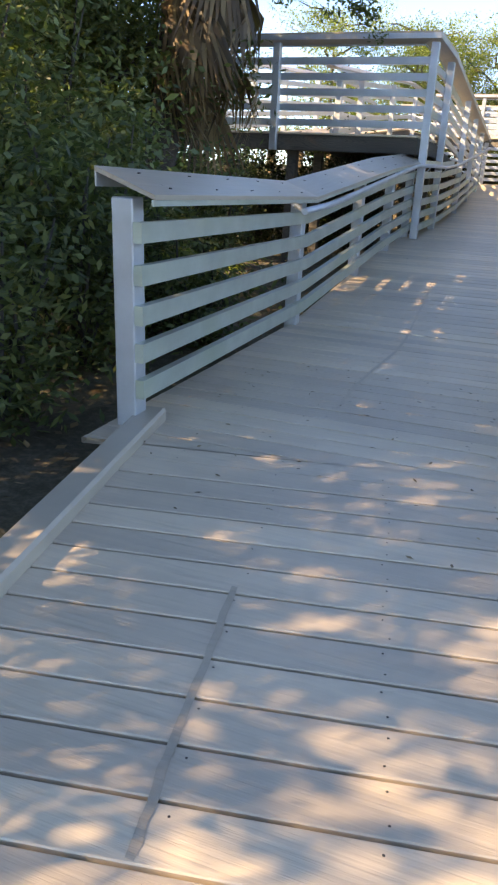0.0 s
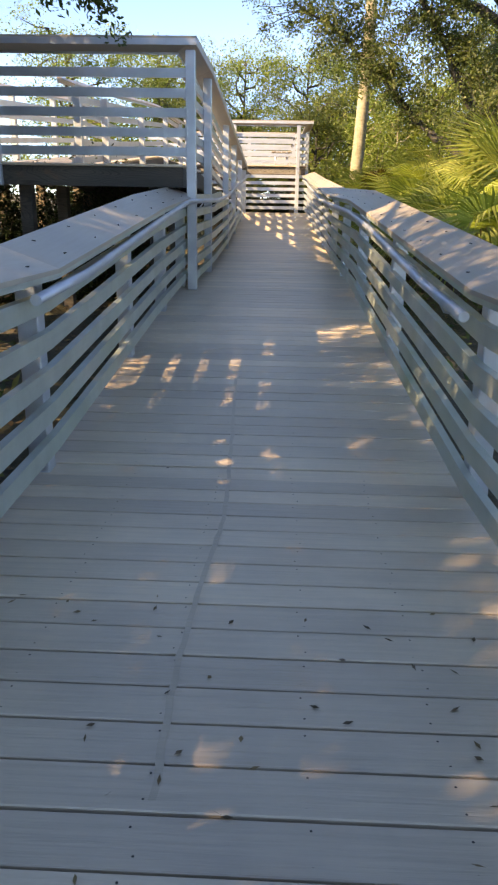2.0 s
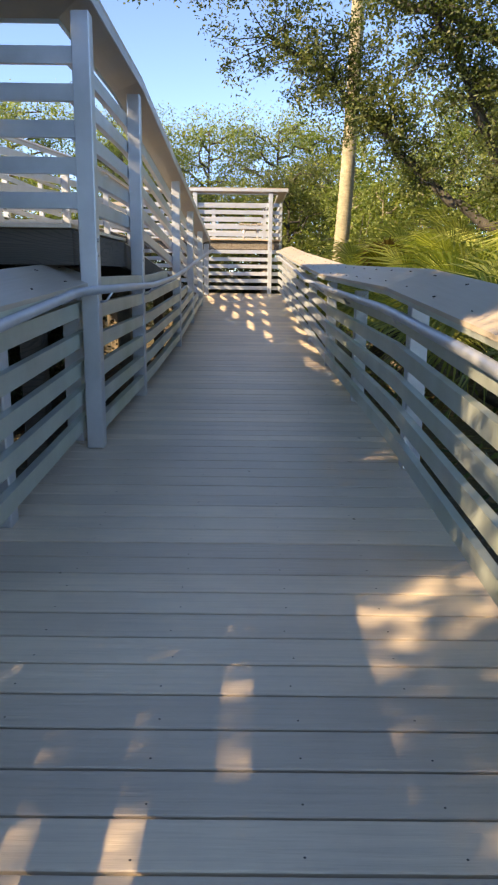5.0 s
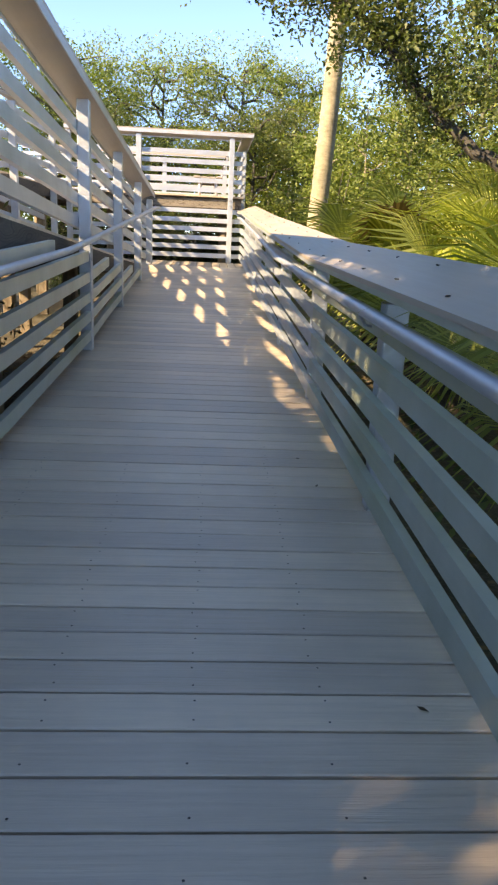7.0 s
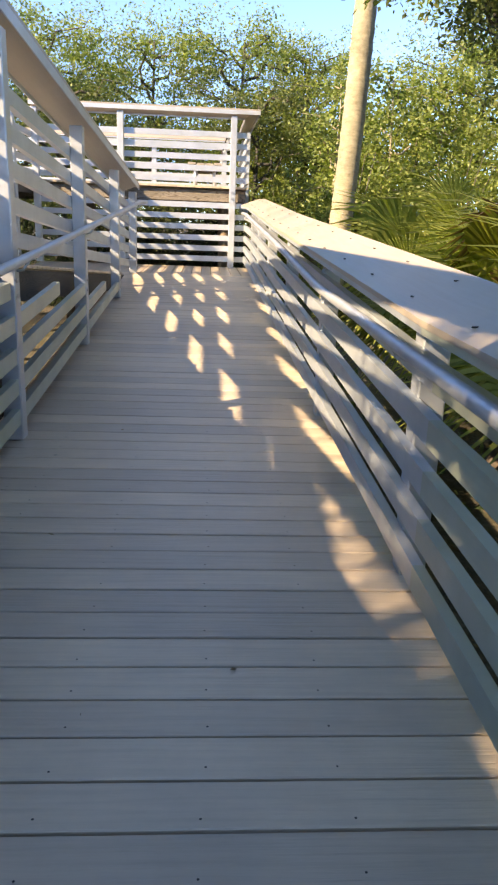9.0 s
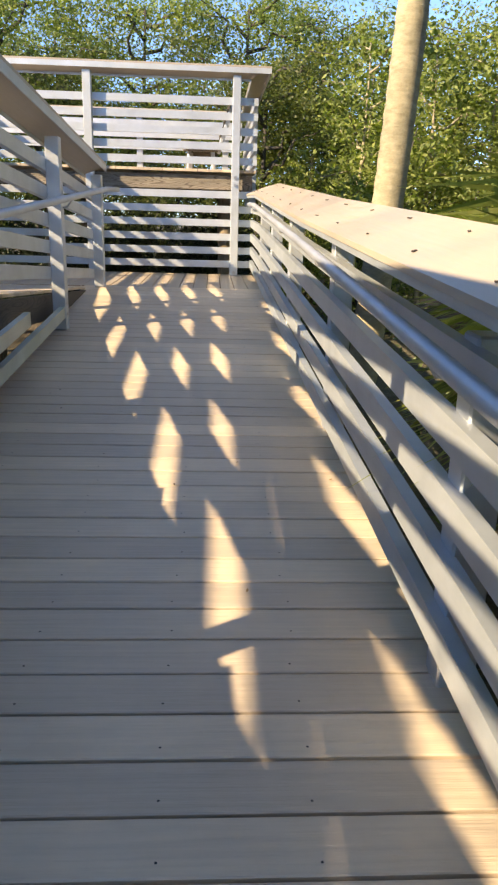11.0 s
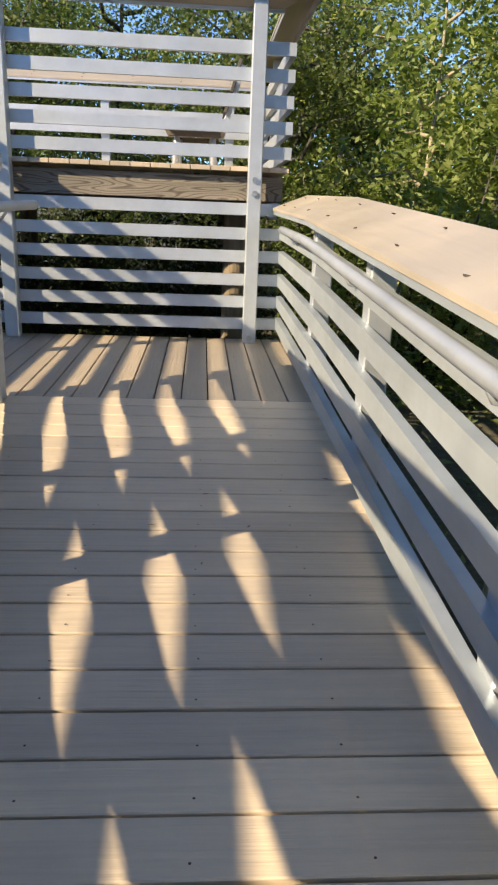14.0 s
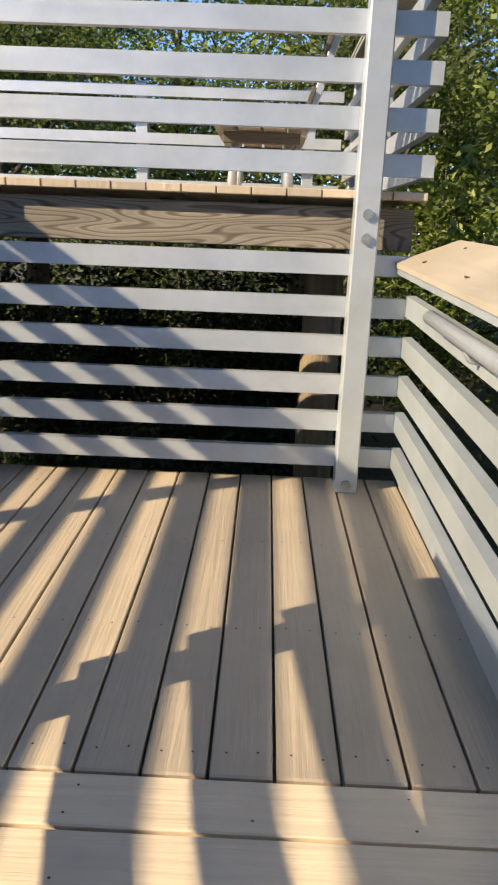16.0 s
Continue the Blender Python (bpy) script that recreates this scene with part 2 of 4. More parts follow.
def sweep(profile, path, side_dirs=None):
    """A closed profile of (across, up) carried along a path; across is to the right of the way, mitred in plan."""
    bm = bmesh.new()
    pts = [Vector(p) for p in path]
    rings = []
    for i, p in enumerate(pts):
        a = (pts[i] - pts[i - 1]) if i else (pts[1] - pts[0])
        c = (pts[i + 1] - pts[i]) if i < len(pts) - 1 else a
        a, c = Vector((a.x, a.y, 0)).normalized(), Vector((c.x, c.y, 0)).normalized()
        d = (a + c).normalized()
        k = 1.0 / max(0.5, d.dot(a))
        side = Vector((d.y, -d.x, 0)) * k
        if side_dirs and side_dirs.get(i) is not None:
            side = Vector(side_dirs[i])
        rings.append([bm.verts.new(p + side * u + Vector((0, 0, v))) for u, v in profile])
    m = len(profile)
    for r0, r1 in zip(rings, rings[1:]):
        for j in range(m):
            bm.faces.new((r0[j], r0[(j + 1) % m], r1[(j + 1) % m], r1[j]))
    bm.faces.new(rings[0])
    bm.faces.new(rings[-1][::-1])
    bmesh.ops.recalc_face_normals(bm, faces=bm.faces)
    return bm


def tube(path, radius, sides=10):
    """A round tube along a path, in true 3D; radius may be a list."""
    bm = bmesh.new()
    pts = [Vector(p) for p in path]
    rad = radius if isinstance(radius, (list, tuple)) else [radius] * len(pts)
    rings = []
    ref = Vector((0.3, 0.2, 1)).normalized()
    for i, p in enumerate(pts):
        d = (pts[min(i + 1, len(pts) - 1)] - pts[max(i - 1, 0)]).normalized()
        if abs(d.dot(ref)) > 0.95:
            ref = Vector((1, 0.1, 0)).normalized()
        u = d.cross(ref).normalized()
        w = u.cross(d).normalized()
        ref = w
        rings.append([bm.verts.new(p + (u * math.cos(2 * math.pi * k / sides) + w * math.sin(2 * math.pi * k / sides)) * rad[i]) for k in range(sides)])
    for r0, r1 in zip(rings, rings[1:]):
        for j in range(sides):
            f = bm.faces.new((r0[j], r0[(j + 1) % sides], r1[(j + 1) % sides], r1[j]))
            f.smooth = True
    bm.faces.new(rings[0][::-1])
    bm.faces.new(rings[-1])
    bmesh.ops.recalc_face_normals(bm, faces=bm.faces)
    return bm


def interp(y, knots):
    return float(np.interp(y, [k[0] for k in knots], [k[1] for k in knots]))


# ---- the plan: heights and edges along the walk ----
FLOOR_Z = [(-6, -0.82), (3, -0.82), (6, -0.775), (9, -0.832), (12, -0.615), (14, -0.529), (16.2, -0.525), (19, -0.441), (22, -0.239), (25.5, 0.0), (40, 0.0)]
RIGHT_X = [(6.3, 0.785), (8.7, 0.77), (10.5, 0.735), (13.0, 0.72), (17.0, 0.715), (19.0, 0.68), (22.0, 0.655), (25.6, 0.60), (27.5, 0.605)]
LEFT_X = [(6.2, -1.03), (9.0, -1.125), (11.3, -1.10), (14.3, -1.085)]
UPPER_Z = [(13.7, 0.765), (15.6, 0.765), (25.5, 0.0)]
THIRD_Z = [(15.6, 0.765), (23.3, 1.28)]
WALL_X = -1.085


def floor_z(y):
    return interp(y, FLOOR_Z)


def upper_z(y):
    return interp(y, UPPER_Z)


def third_z(y):
    return interp(y, THIRD_Z)

# ---- ground ----
def ground_sheet():
    bm = bmesh.new()
    xs = [-400, -120, -50, -25] + [-14 + 0.5 * i for i in range(57)] + [25, 50, 120, 400]
    ys = [-400, -120, -50, -20] + [-8 + 0.5 * i for i in range(97)] + [55, 75, 120, 400]
    grid = []
    for y in ys:
        row = []
        for x in xs:
            lump = 0.07 * noise.noise((x * 0.7, y * 0.7, 0)) + 0.03 * noise.noise((x * 2.1, y * 2.1, 3))
            row.append(bm.verts.new((x, y, -1.03 + lump)))
        grid.append(row)
    for a, b in zip(grid, grid[1:]):
        for i in range(len(xs) - 1):
            f = bm.faces.new((a[i], a[i + 1], b[i + 1], b[i]))
            f.smooth = True
    return bm


tagged(part("ground", ground_sheet(), GROUND), "dark soil and sand under leaf litter", "ground", kind="structure")


# ---- railings ----
SLAT_TOPS = (0.18, 0.345, 0.51, 0.68, 0.855)
UPPER_TOPS = (0.17, 0.357, 0.548, 0.735, 0.922)


def side_at(pts, i):
    a = (pts[i] - pts[i - 1]) if i else (pts[1] - pts[0])
    c = (pts[i + 1] - pts[i]) if i < len(pts) - 1 else a
    a, c = Vector((a.x, a.y, 0)).normalized(), Vector((c.x, c.y, 0)).normalized()
    d = (a + c).normalized()
    return Vector((d.y, -d.x, 0)) / max(0.5, d.dot(a))


def runs(name, profile, path, material, parent, lengthwise=None, label=""):
    """One part for each straight run of the path, mitred where the runs meet."""
    pts = [Vector(p) for p in path]
    made = []
    for i in range(len(pts) - 1):
        bm = sweep(profile, (pts[i], pts[i + 1]), {0: side_at(pts, i), 1: side_at(pts, i + 1)})
        mat = material[min(i, len(material) - 1)] if isinstance(material, tuple) else material
        if lengthwise:
            d = pts[i + 1] - pts[i]
            mat = lengthwise[0] if abs(d.y) > abs(d.x) else lengthwise[1]
        made.append(part(name, bm, mat, parent, label))
    return made


def lift(path, dz):
    return [(x, y, z + dz) for x, y, z in path]


def box_profile(u0, u1, v0, v1):
    return [(u0, v0), (u1, v0), (u1, v1), (u0, v1)]


def screw_heads(path, out, inner, outer, c_in, c_out):
    """Small raised screws in pairs along a cap."""
    bms = []
    pts = [Vector(p) for p in path]
    for a, b in zip(pts, pts[1:]):
        d = b - a
        side = Vector((d.y, -d.x, 0)).normalized() * out
        k = max(1, int(d.length / 0.55))
        for j in range(k):
            p = a + d * ((j + 0.5) / k)
            for f in (0.22, 0.78):
                u = inner + (outer - inner) * f
                z = c_in + (c_out - c_in) * f
                bms.append(block(0.017, 0.008, 0.004, p + side * u + Vector((0, 0, z + 0.002 + random.uniform(0, 0.002))), turn=pose(0, 0, 0, random.uniform(-12, 12), random.uniform(-12, 12), random.uniform(0, 180))))
    return join(bms)


def railing(label, path, out, tops, posts, cap=(-0.06, 0.21, 0.965, 1.065), slat_h=0.085, slat_mat=None, post_mat=None, group="ramp railings", cap_path=None):
    """Aluminium railing. path: foot of the slats' walk side; out: +1 if outward is right of the way.
    posts: (x, y, foot z, top z) of the post's middle."""
    top = thing("railing", (0, 0, 0), label, "railing", group)
    slat_mat, post_mat = slat_mat or ALU_GREEN, post_mat or ALU
    for t in tops:
        runs("slat", box_profile(0, 0.04 * out, t - slat_h, t), path, slat_mat, top)
    u0, u1, c0, c1 = cap
    capped = cap_path or path
    u0, u1 = u0 * out, u1 * out
    runs("cap", [(u0, c0 - 0.02), (u1, c1 - 0.02), (u1, c1), (u0, c0)], capped, CAP, top, (CAP, CAP_ACROSS), "tan composite cap board with screws")
    runs("cap_lip", [(u0 + 0.006 * out, c0 - 0.045), (u0 + 0.014 * out, c0 - 0.045), (u0 + 0.014 * out, c0 - 0.021), (u0 + 0.006 * out, c0 - 0.021)], capped, slat_mat, top)
    runs("cap_lip", [(u1 - 0.008 * out, c1 - 0.08), (u1, c1 - 0.08), (u1, c1 - 0.021), (u1 - 0.008 * out, c1 - 0.021)], capped, post_mat, top)
    tagged(part("cap_screws", screw_heads(capped, out, u0 * out, u1 * out, c0, c1), NAIL, top), kind="stuff")
    for x, y, z0, z1 in posts:
        part("post", block(0.1, 0.1, z1 - z0, (x, y, (z0 + z1) / 2), 0.006), post_mat, top)
    return top


def along(knots, zk, ys, dx=0.0):
    return [(interp(y, knots) + dx, y, zk(y)) for y in ys]


def rail_posts(knots, ys, off, zk, head=0.93, down=0.35):
    return [(interp(y, knots) + off, y, zk(y) - down, zk(y) + head) for y in ys]


def handrail(path, parent, brackets, reach):
    bm = tube(path, 0.024, 12)
    rail = part("handrail", bm, PIPE, parent, "round silver handrail pipe")
    for x, y, z in brackets:
        part("bracket", tube([(x, y, z - 0.02), (x + reach * 0.5, y, z - 0.07), (x + reach, y, z - 0.075)], 0.007, 6), ALU, rail)


def smooth_path(pts, steps=6):
    """Rounds a polyline a little at its bends."""
    out = []
    v = [Vector(p) for p in pts]
    for i, p in enumerate(v):
        if i in (0, len(v) - 1):
            out.append(p)
            continue
        a = p + (v[i - 1] - p).normalized() * 0.18
        b = p + (v[i + 1] - p).normalized() * 0.18
        for s in range(steps + 1):
            t = s / steps
            out.append(a * (1 - t) ** 2 + p * 2 * t * (1 - t) + b * t * t)
    return out


# right-hand railing of the whole ramp
r_ys = [6.3, 8.7, 13.7, 17.2, 22.0, 25.6, 27.46]
CAP_H = [(6.3, 0.965), (8.7, 0.95), (13.7, 0.98), (17.2, 0.985), (22.0, 0.975), (25.6, 0.96), (27.46, 1.0)]


def slat_foot(y):
    return floor_z(y) + interp(y, CAP_H) - 0.99


right = railing("silver slatted railing with tan cap along the ramp", along(RIGHT_X, slat_foot, r_ys), 1, SLAT_TOPS,
                rail_posts(RIGHT_X, [6.38, 8.8, 11.2, 13.5, 15.5, 17.5, 19.5, 21.4, 23.2, 24.6, 25.9], 0.09, floor_z, 0.9),
                slat_mat=(ALU_GREEN, ALU_GREEN, ALU_GREEN, ALU_MID, ALU_MID, ALU_MID), cap=(-0.06, 0.20, 0.0, 0.10), cap_path=[(x, y, z + interp(y, CAP_H)) for x, y, z in along(RIGHT_X, floor_z, r_ys)])
hp = [(interp(y, RIGHT_X) - 0.06, y, floor_z(y) + interp(y, CAP_H) - 0.12) for y in (8.75, 9.6, 12.0, 13.7, 17.2, 19.0, 22.0, 25.5, 26.7)]
handrail(smooth_path(hp), right, [(interp(y, RIGHT_X) - 0.06, y, floor_z(y) + interp(y, CAP_H) - 0.11) for y in (9.2, 11.2, 13.5, 15.5, 17.5, 19.5, 21.4, 23.2, 24.6, 26.3)], 0.06)

# left-hand railing up to the upper deck
l_ys = [6.2, 9.0, 12.0, 13.8, 14.15]
left = railing("silver slatted railing with tan cap at the ramp's foot", along(LEFT_X, lambda y: floor_z(y) + interp(y, [(6.2, 0.045), (9.0, 0.01)]), l_ys), -1, SLAT_TOPS,
               rail_posts(LEFT_X, [6.25, 9.0, 11.0, 12.6, 14.0], -0.09, floor_z, 0.995), cap=(-0.06, 0.21, 0.965, 1.065))

# railing round the upper deck and down the return ramp, with posts on the walk's side
w_path = [(-4.6, 27.6, 1.28), (-4.6, 23.3, 1.28), (-4.6, 15.6, 0.765), (-4.6, 13.88, 0.765), (WALL_X - 0.03, 13.88, 0.765), (WALL_X - 0.03, 15.6, 0.765), (WALL_X - 0.02, 25.6, 0.0)]
WALL_POSTS = (13.83, 15.65, 18.95, 21.2, 23.5, 25.5)
w_posts = [(WALL_X + 0.065, y, floor_z(y), upper_z(y) + 1.08) for y in WALL_POSTS]
w_posts += [(-3.1, 13.79, 0.53, 1.85), (-4.65, 13.79, -1.1, 1.85)]
w_posts += [(-4.69, y, third_z(y) - 0.25, third_z(y) + 1.08) for y in (15.6, 17.2, 19.0, 21.4, 23.8, 26.2)]
upper = railing("silver slatted railing round the raised deck and return ramp", w_path, 1, UPPER_TOPS, w_posts, cap=(-0.06, 0.17, 1.10, 1.19), slat_h=0.088, slat_mat=ALU_MID)
for y in WALL_POSTS[:-1]:
    for dz in (-0.09, -0.17):
        part("bolt", tube([(WALL_X + 0.112, y - 0.02, upper_z(y) + dz), (WALL_X + 0.124, y - 0.02, upper_z(y) + dz)], 0.013, 8), STEEL, upper)
wp = [(-1.05, 8.6, floor_z(8.6) + 0.88), (-1.05, 9.4, floor_z(9.4) + 0.88), (-1.03, 12.0, floor_z(12.0) + 0.90), (-1.02, 13.5, 0.395), (-0.90, 13.95, 0.405), (-0.90, 15.7, 0.395), (-0.90, 17.6, 0.45), (-0.90, 25.4, 0.95), (-0.87, 25.95, 0.96)]
handrail(smooth_path(wp), upper, [(-0.90, y, interp(y, [(13.95, 0.405), (15.7, 0.395), (17.6, 0.45), (25.4, 0.95)])) for y in WALL_POSTS], -0.07)

# slats that close the gap between the ramp and the raised deck
guard = thing("guard_rail", (0, 0, 0), "silver slats closing the gap under the raised deck", "railing", "ramp railings")
for t in SLAT_TOPS + (1.0,):
    ys = [y / 20 for y in range(int(13.85 * 20), int(25.4 * 20)) if floor_z(y / 20) + t < upper_z(y / 20) - (0.10 if y / 20 > 15.6 else 0.2)]
    if len(ys) > 6:
        cut = [ys[0]] + [y for y in (14.0, 16.2, 19.0, 22.0) if ys[0] < y < ys[-1]] + [ys[-1]]
        runs("slat", box_profile(0, 0.04, t - 0.085, t), [(WALL_X + 0.065, y, floor_z(y)) for y in cut], ALU_GREEN, guard)

# railing between the return ramp and the third ramp, which climbs on to the platform
b_path = [(-2.76, 15.65, 0.725), (-2.76, 23.3, 1.24), (-2.76, 27.47, 1.24)]
middle = railing("silver slatted railing between the two upper ramps", b_path, -1, UPPER_TOPS,
                 [(-2.71, y, upper_z(y) - 0.05, third_z(y) + 0.9) for y in (15.75, 17.3, 20.3, 23.3, 25.9)],
                 cap=(-0.06, 0.17, 1.04, 1.13), slat_h=0.085, slat_mat=ALU)
for t in UPPER_TOPS:
    ys = [y / 20 for y in range(315, 508) if upper_z(y / 20) + t < third_z(y / 20) - 0.22]
    if len(ys) > 6:
        runs("slat", box_profile(0, 0.04, t - 0.078, t), [(-2.80, ys[0], upper_z(ys[0])), (-2.80, ys[-1], upper_z(ys[-1]))], ALU, middle)

# railing of the high platform, reaching down to the landing
F_Y = 27.49
f_path = [(-2.78, F_Y, 0.0), (0.625, F_Y, 0.0), (0.625, 31.0, 0.0)]
F_TOPS = (1.42, 1.59, 1.76, 1.93, 2.10)
platform_rail = railing("bright silver slatted railing of the high platform", f_path, 1, F_TOPS,
                        [(x, F_Y - 0.09, 0.0, 2.33) for x in (0.40, -1.385, -2.72)] + [(0.72, y, 0.9, 2.33) for y in (29.4, 30.9)],
                        cap=(-0.06, 0.18, 2.34, 2.43), slat_mat=ALU)
for t in (0.178, 0.345, 0.512, 0.685, 0.85, 1.025):
    runs("slat", box_profile(0, 0.04, t - 0.085, t), [(-2.78, F_Y, 0.0), (0.62, F_Y, 0.0)], ALU, platform_rail)
for z in (1.185, 1.092, 0.04):
    part("bolt", tube([(0.40, F_Y - 0.141, z), (0.40, F_Y - 0.155, z)], 0.021, 10), STEEL, platform_rail)
back_path = [(-4.45, 31.0, 1.30), (0.6, 31.0, 1.30)]
railing("silver slatted railing at the platform's back", back_path, -1, UPPER_TOPS,
        [(x, 31.09, 1.1, 2.26) for x in (0.33, -1.12, -2.6, -4.1)], cap=(-0.06, 0.17, 1.025, 1.115), slat_mat=ALU)

# ---- decks ----
BOARD, GAP = 0.145, 0.008


def plank_mesh(length, width, thick=0.026, bev=0.003):
    bm = block(length, width, thick, (0, 0, -thick / 2), bev)
    me = bpy.data.meshes.new("plank")
    bm.to_mesh(me)
    bm.free()
    return me


# stringers, fascias and piles
def beams():
    top = thing("deck_frame", (0, 0, 0), "dark weathered timber frame under the raised deck", "deck frame", kind="structure")
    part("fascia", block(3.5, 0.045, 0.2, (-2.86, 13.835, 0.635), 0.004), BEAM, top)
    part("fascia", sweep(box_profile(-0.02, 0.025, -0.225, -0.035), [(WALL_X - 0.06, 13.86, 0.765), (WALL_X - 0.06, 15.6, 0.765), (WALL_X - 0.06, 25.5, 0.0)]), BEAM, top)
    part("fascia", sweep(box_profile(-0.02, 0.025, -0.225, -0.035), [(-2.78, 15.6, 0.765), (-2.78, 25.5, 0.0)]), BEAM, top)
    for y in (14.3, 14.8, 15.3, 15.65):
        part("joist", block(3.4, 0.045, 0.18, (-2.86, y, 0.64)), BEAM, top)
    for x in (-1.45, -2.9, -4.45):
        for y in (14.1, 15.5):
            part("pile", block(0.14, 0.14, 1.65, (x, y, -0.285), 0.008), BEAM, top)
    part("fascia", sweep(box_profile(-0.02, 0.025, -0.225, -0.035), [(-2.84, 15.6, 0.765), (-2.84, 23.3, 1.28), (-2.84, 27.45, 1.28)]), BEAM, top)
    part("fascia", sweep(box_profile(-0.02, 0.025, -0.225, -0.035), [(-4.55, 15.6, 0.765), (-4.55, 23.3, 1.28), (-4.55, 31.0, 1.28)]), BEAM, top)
    for y in (17.2, 19.0, 21.4, 23.8, 26.2):
        for x in (-3.0, -4.3):
            part("pile", block(0.14, 0.14, third_z(y) + 1.04, (x, y, (third_z(y) - 0.06 - 1.1) / 2), 0.008), TIMBER, top)
    for y in (17.5, 20.5, 23.2):
        for x in (-1.45, -2.6):
            part("pile", block(0.14, 0.14, upper_z(y) + 1.04, (x, y, (upper_z(y) - 0.06 - 1.1) / 2), 0.008), TIMBER, top)
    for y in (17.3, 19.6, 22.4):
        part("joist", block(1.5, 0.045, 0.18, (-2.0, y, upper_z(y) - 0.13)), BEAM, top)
    return top


beams()


def platform_frame():
    top = thing("platform_frame", (0, 0, 0), "weathered pine beam and round piles carrying the platform", "deck frame", kind="structure")
    part("fascia", block(3.4, 0.045, 0.175, (-1.08, F_Y + 0.065, 1.128), 0.004), FASCIA, top, "weathered pine beam with swirling grain")
    part("fascia", block(0.045, 3.4, 0.175, (0.60, 29.28, 1.128), 0.004), FASCIA, top)
    for x in (-4.1, -2.0, 0.30):
        for y in (28.05, 30.8):
            part("pile", tube([(x, y, -1.1), (x, y, 0.5), (x, y, 1.03)], [0.105, 0.10, 0.098], 16), TIMBER, top)
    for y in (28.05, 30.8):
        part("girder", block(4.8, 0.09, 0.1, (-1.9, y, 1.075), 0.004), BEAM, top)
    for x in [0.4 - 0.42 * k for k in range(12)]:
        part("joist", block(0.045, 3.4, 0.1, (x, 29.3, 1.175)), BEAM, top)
    return top


platform_frame()

# leaf litter, trunks and crowns come next; planks are laid at the end


# ---- plants ----
def quads_mesh(name, verts, material):
    """verts: N x 4 x 3, one quad a leaf."""
    k = len(verts)
    me = bpy.data.meshes.new(name)
    me.vertices.add(4 * k)
    me.vertices.foreach_set("co", np.asarray(verts, dtype=np.float32).ravel())
    me.loops.add(4 * k)
    me.loops.foreach_set("vertex_index", np.arange(4 * k, dtype=np.int32))
    me.polygons.add(k)
    me.polygons.foreach_set("loop_start", np.arange(0, 4 * k, 4, dtype=np.int32))
    me.polygons.foreach_set("loop_total", np.full(k, 4, dtype=np.int32))
    me.update(calc_edges=True)
    me.materials.append(material)
    return me


def leaf_quads(centres, rng, length, width, droop=0.25):
    """Lozenge leaves at the centres, turned at random."""
    k = len(centres)
    d = rng.normal(size=(k, 3))
    d[:, 2] = d[:, 2] * 0.6 - droop
    d /= np.linalg.norm(d, axis=1)[:, None]
    r = rng.normal(size=(k, 3)) * 0.75 + np.array([0.0, 0.0, 1.0])
    s = np.cross(d, r)
    s /= np.linalg.norm(s, axis=1)[:, None]
    ln = (length * rng.uniform(0.6, 1.25, size=k))[:, None]
    wd = (width * rng.uniform(0.7, 1.2, size=k))[:, None]
    c = centres
    return np.stack([c - d * ln / 2, c + s * wd / 2 - d * ln * 0.05, c + d * ln / 2, c - s * wd / 2 - d * ln * 0.05], axis=1)


def limb_paths(rng, base, height, spread_r, limbs, lean=(0, 0), low=0.4):
    """Trunk and limbs as bent paths with radii."""
    base = np.array(base, float)
    trunk = [base + np.array([lean[0] * f + 0.08 * math.sin(3 * f + base[0]), lean[1] * f + 0.08 * math.cos(4 * f), height * f]) for f in np.linspace(0, 1, 8)]
    out = []
    for i in range(limbs):
        f = low + (1 - low) * (i + 0.5) / limbs
        k = f * 7
        a = trunk[int(k)] * (1 - k % 1) + trunk[min(7, int(k) + 1)] * (k % 1)
        ang = i * 2.4 + rng.uniform(-0.5, 0.5)
        r = spread_r * (1.15 - 0.6 * f) * rng.uniform(0.75, 1.15)
        up = rng.uniform(0.15, 0.65) * r
        path = [a]
        for s in np.linspace(0.2, 1, 6):
            path.append(a + np.array([math.cos(ang) * r * s + rng.normal() * 0.09 * r, math.sin(ang) * r * s + rng.normal() * 0.09 * r, up * s ** 0.8 + rng.normal() * 0.07 * r]))
        out.append(path)
    return trunk, out


def tree(name, label, base, height, spread_r, limbs, leaves, leaf, seed, leaf_mat, bark, trunk_r=0.16, lean=(0, 0), low=0.4, clump=0.42, per_twig=90, group=""):
    """A tree of trunk, limbs and a crown of many small leaves in clumps."""
    rng = np.random.default_rng(seed)
    top = thing(name, base, label, "tree", group)
    o = (0.0, 0.0, 0.0)
    trunk, lims = limb_paths(rng, o, height, spread_r, limbs, lean, low)
    part("trunk", tube(trunk, [trunk_r * (1 - 0.75 * i / 7) for i in range(8)], 10), bark, top)
    centres = []
    for p in lims:
        part("limb", tube(p, [trunk_r * 0.5 * (1 - 0.85 * i / 6) for i in range(7)], 6), bark, top)
        pa = np.array(p)
        for j in range(int(leaves / per_twig / limbs)):
            s = rng.uniform(0.25, 1.05) * 6
            i = min(5, int(s))
            c = pa[i] * (1 - (s - i)) + pa[i + 1] * (s - i)
            c = c + rng.normal(size=3) * np.array([0.2, 0.2, 0.14]) * spread_r * 0.75
            centres.append(c + rng.normal(size=(per_twig, 3)) * np.array([1, 1, 0.6]) * clump * rng.uniform(0.45, 1.0))
    c = np.concatenate(centres)
    me = quads_mesh("crown", leaf_quads(c, rng, leaf, leaf * 0.55), leaf_mat)
    place("crown", me, leaf_mat, top)
    return top


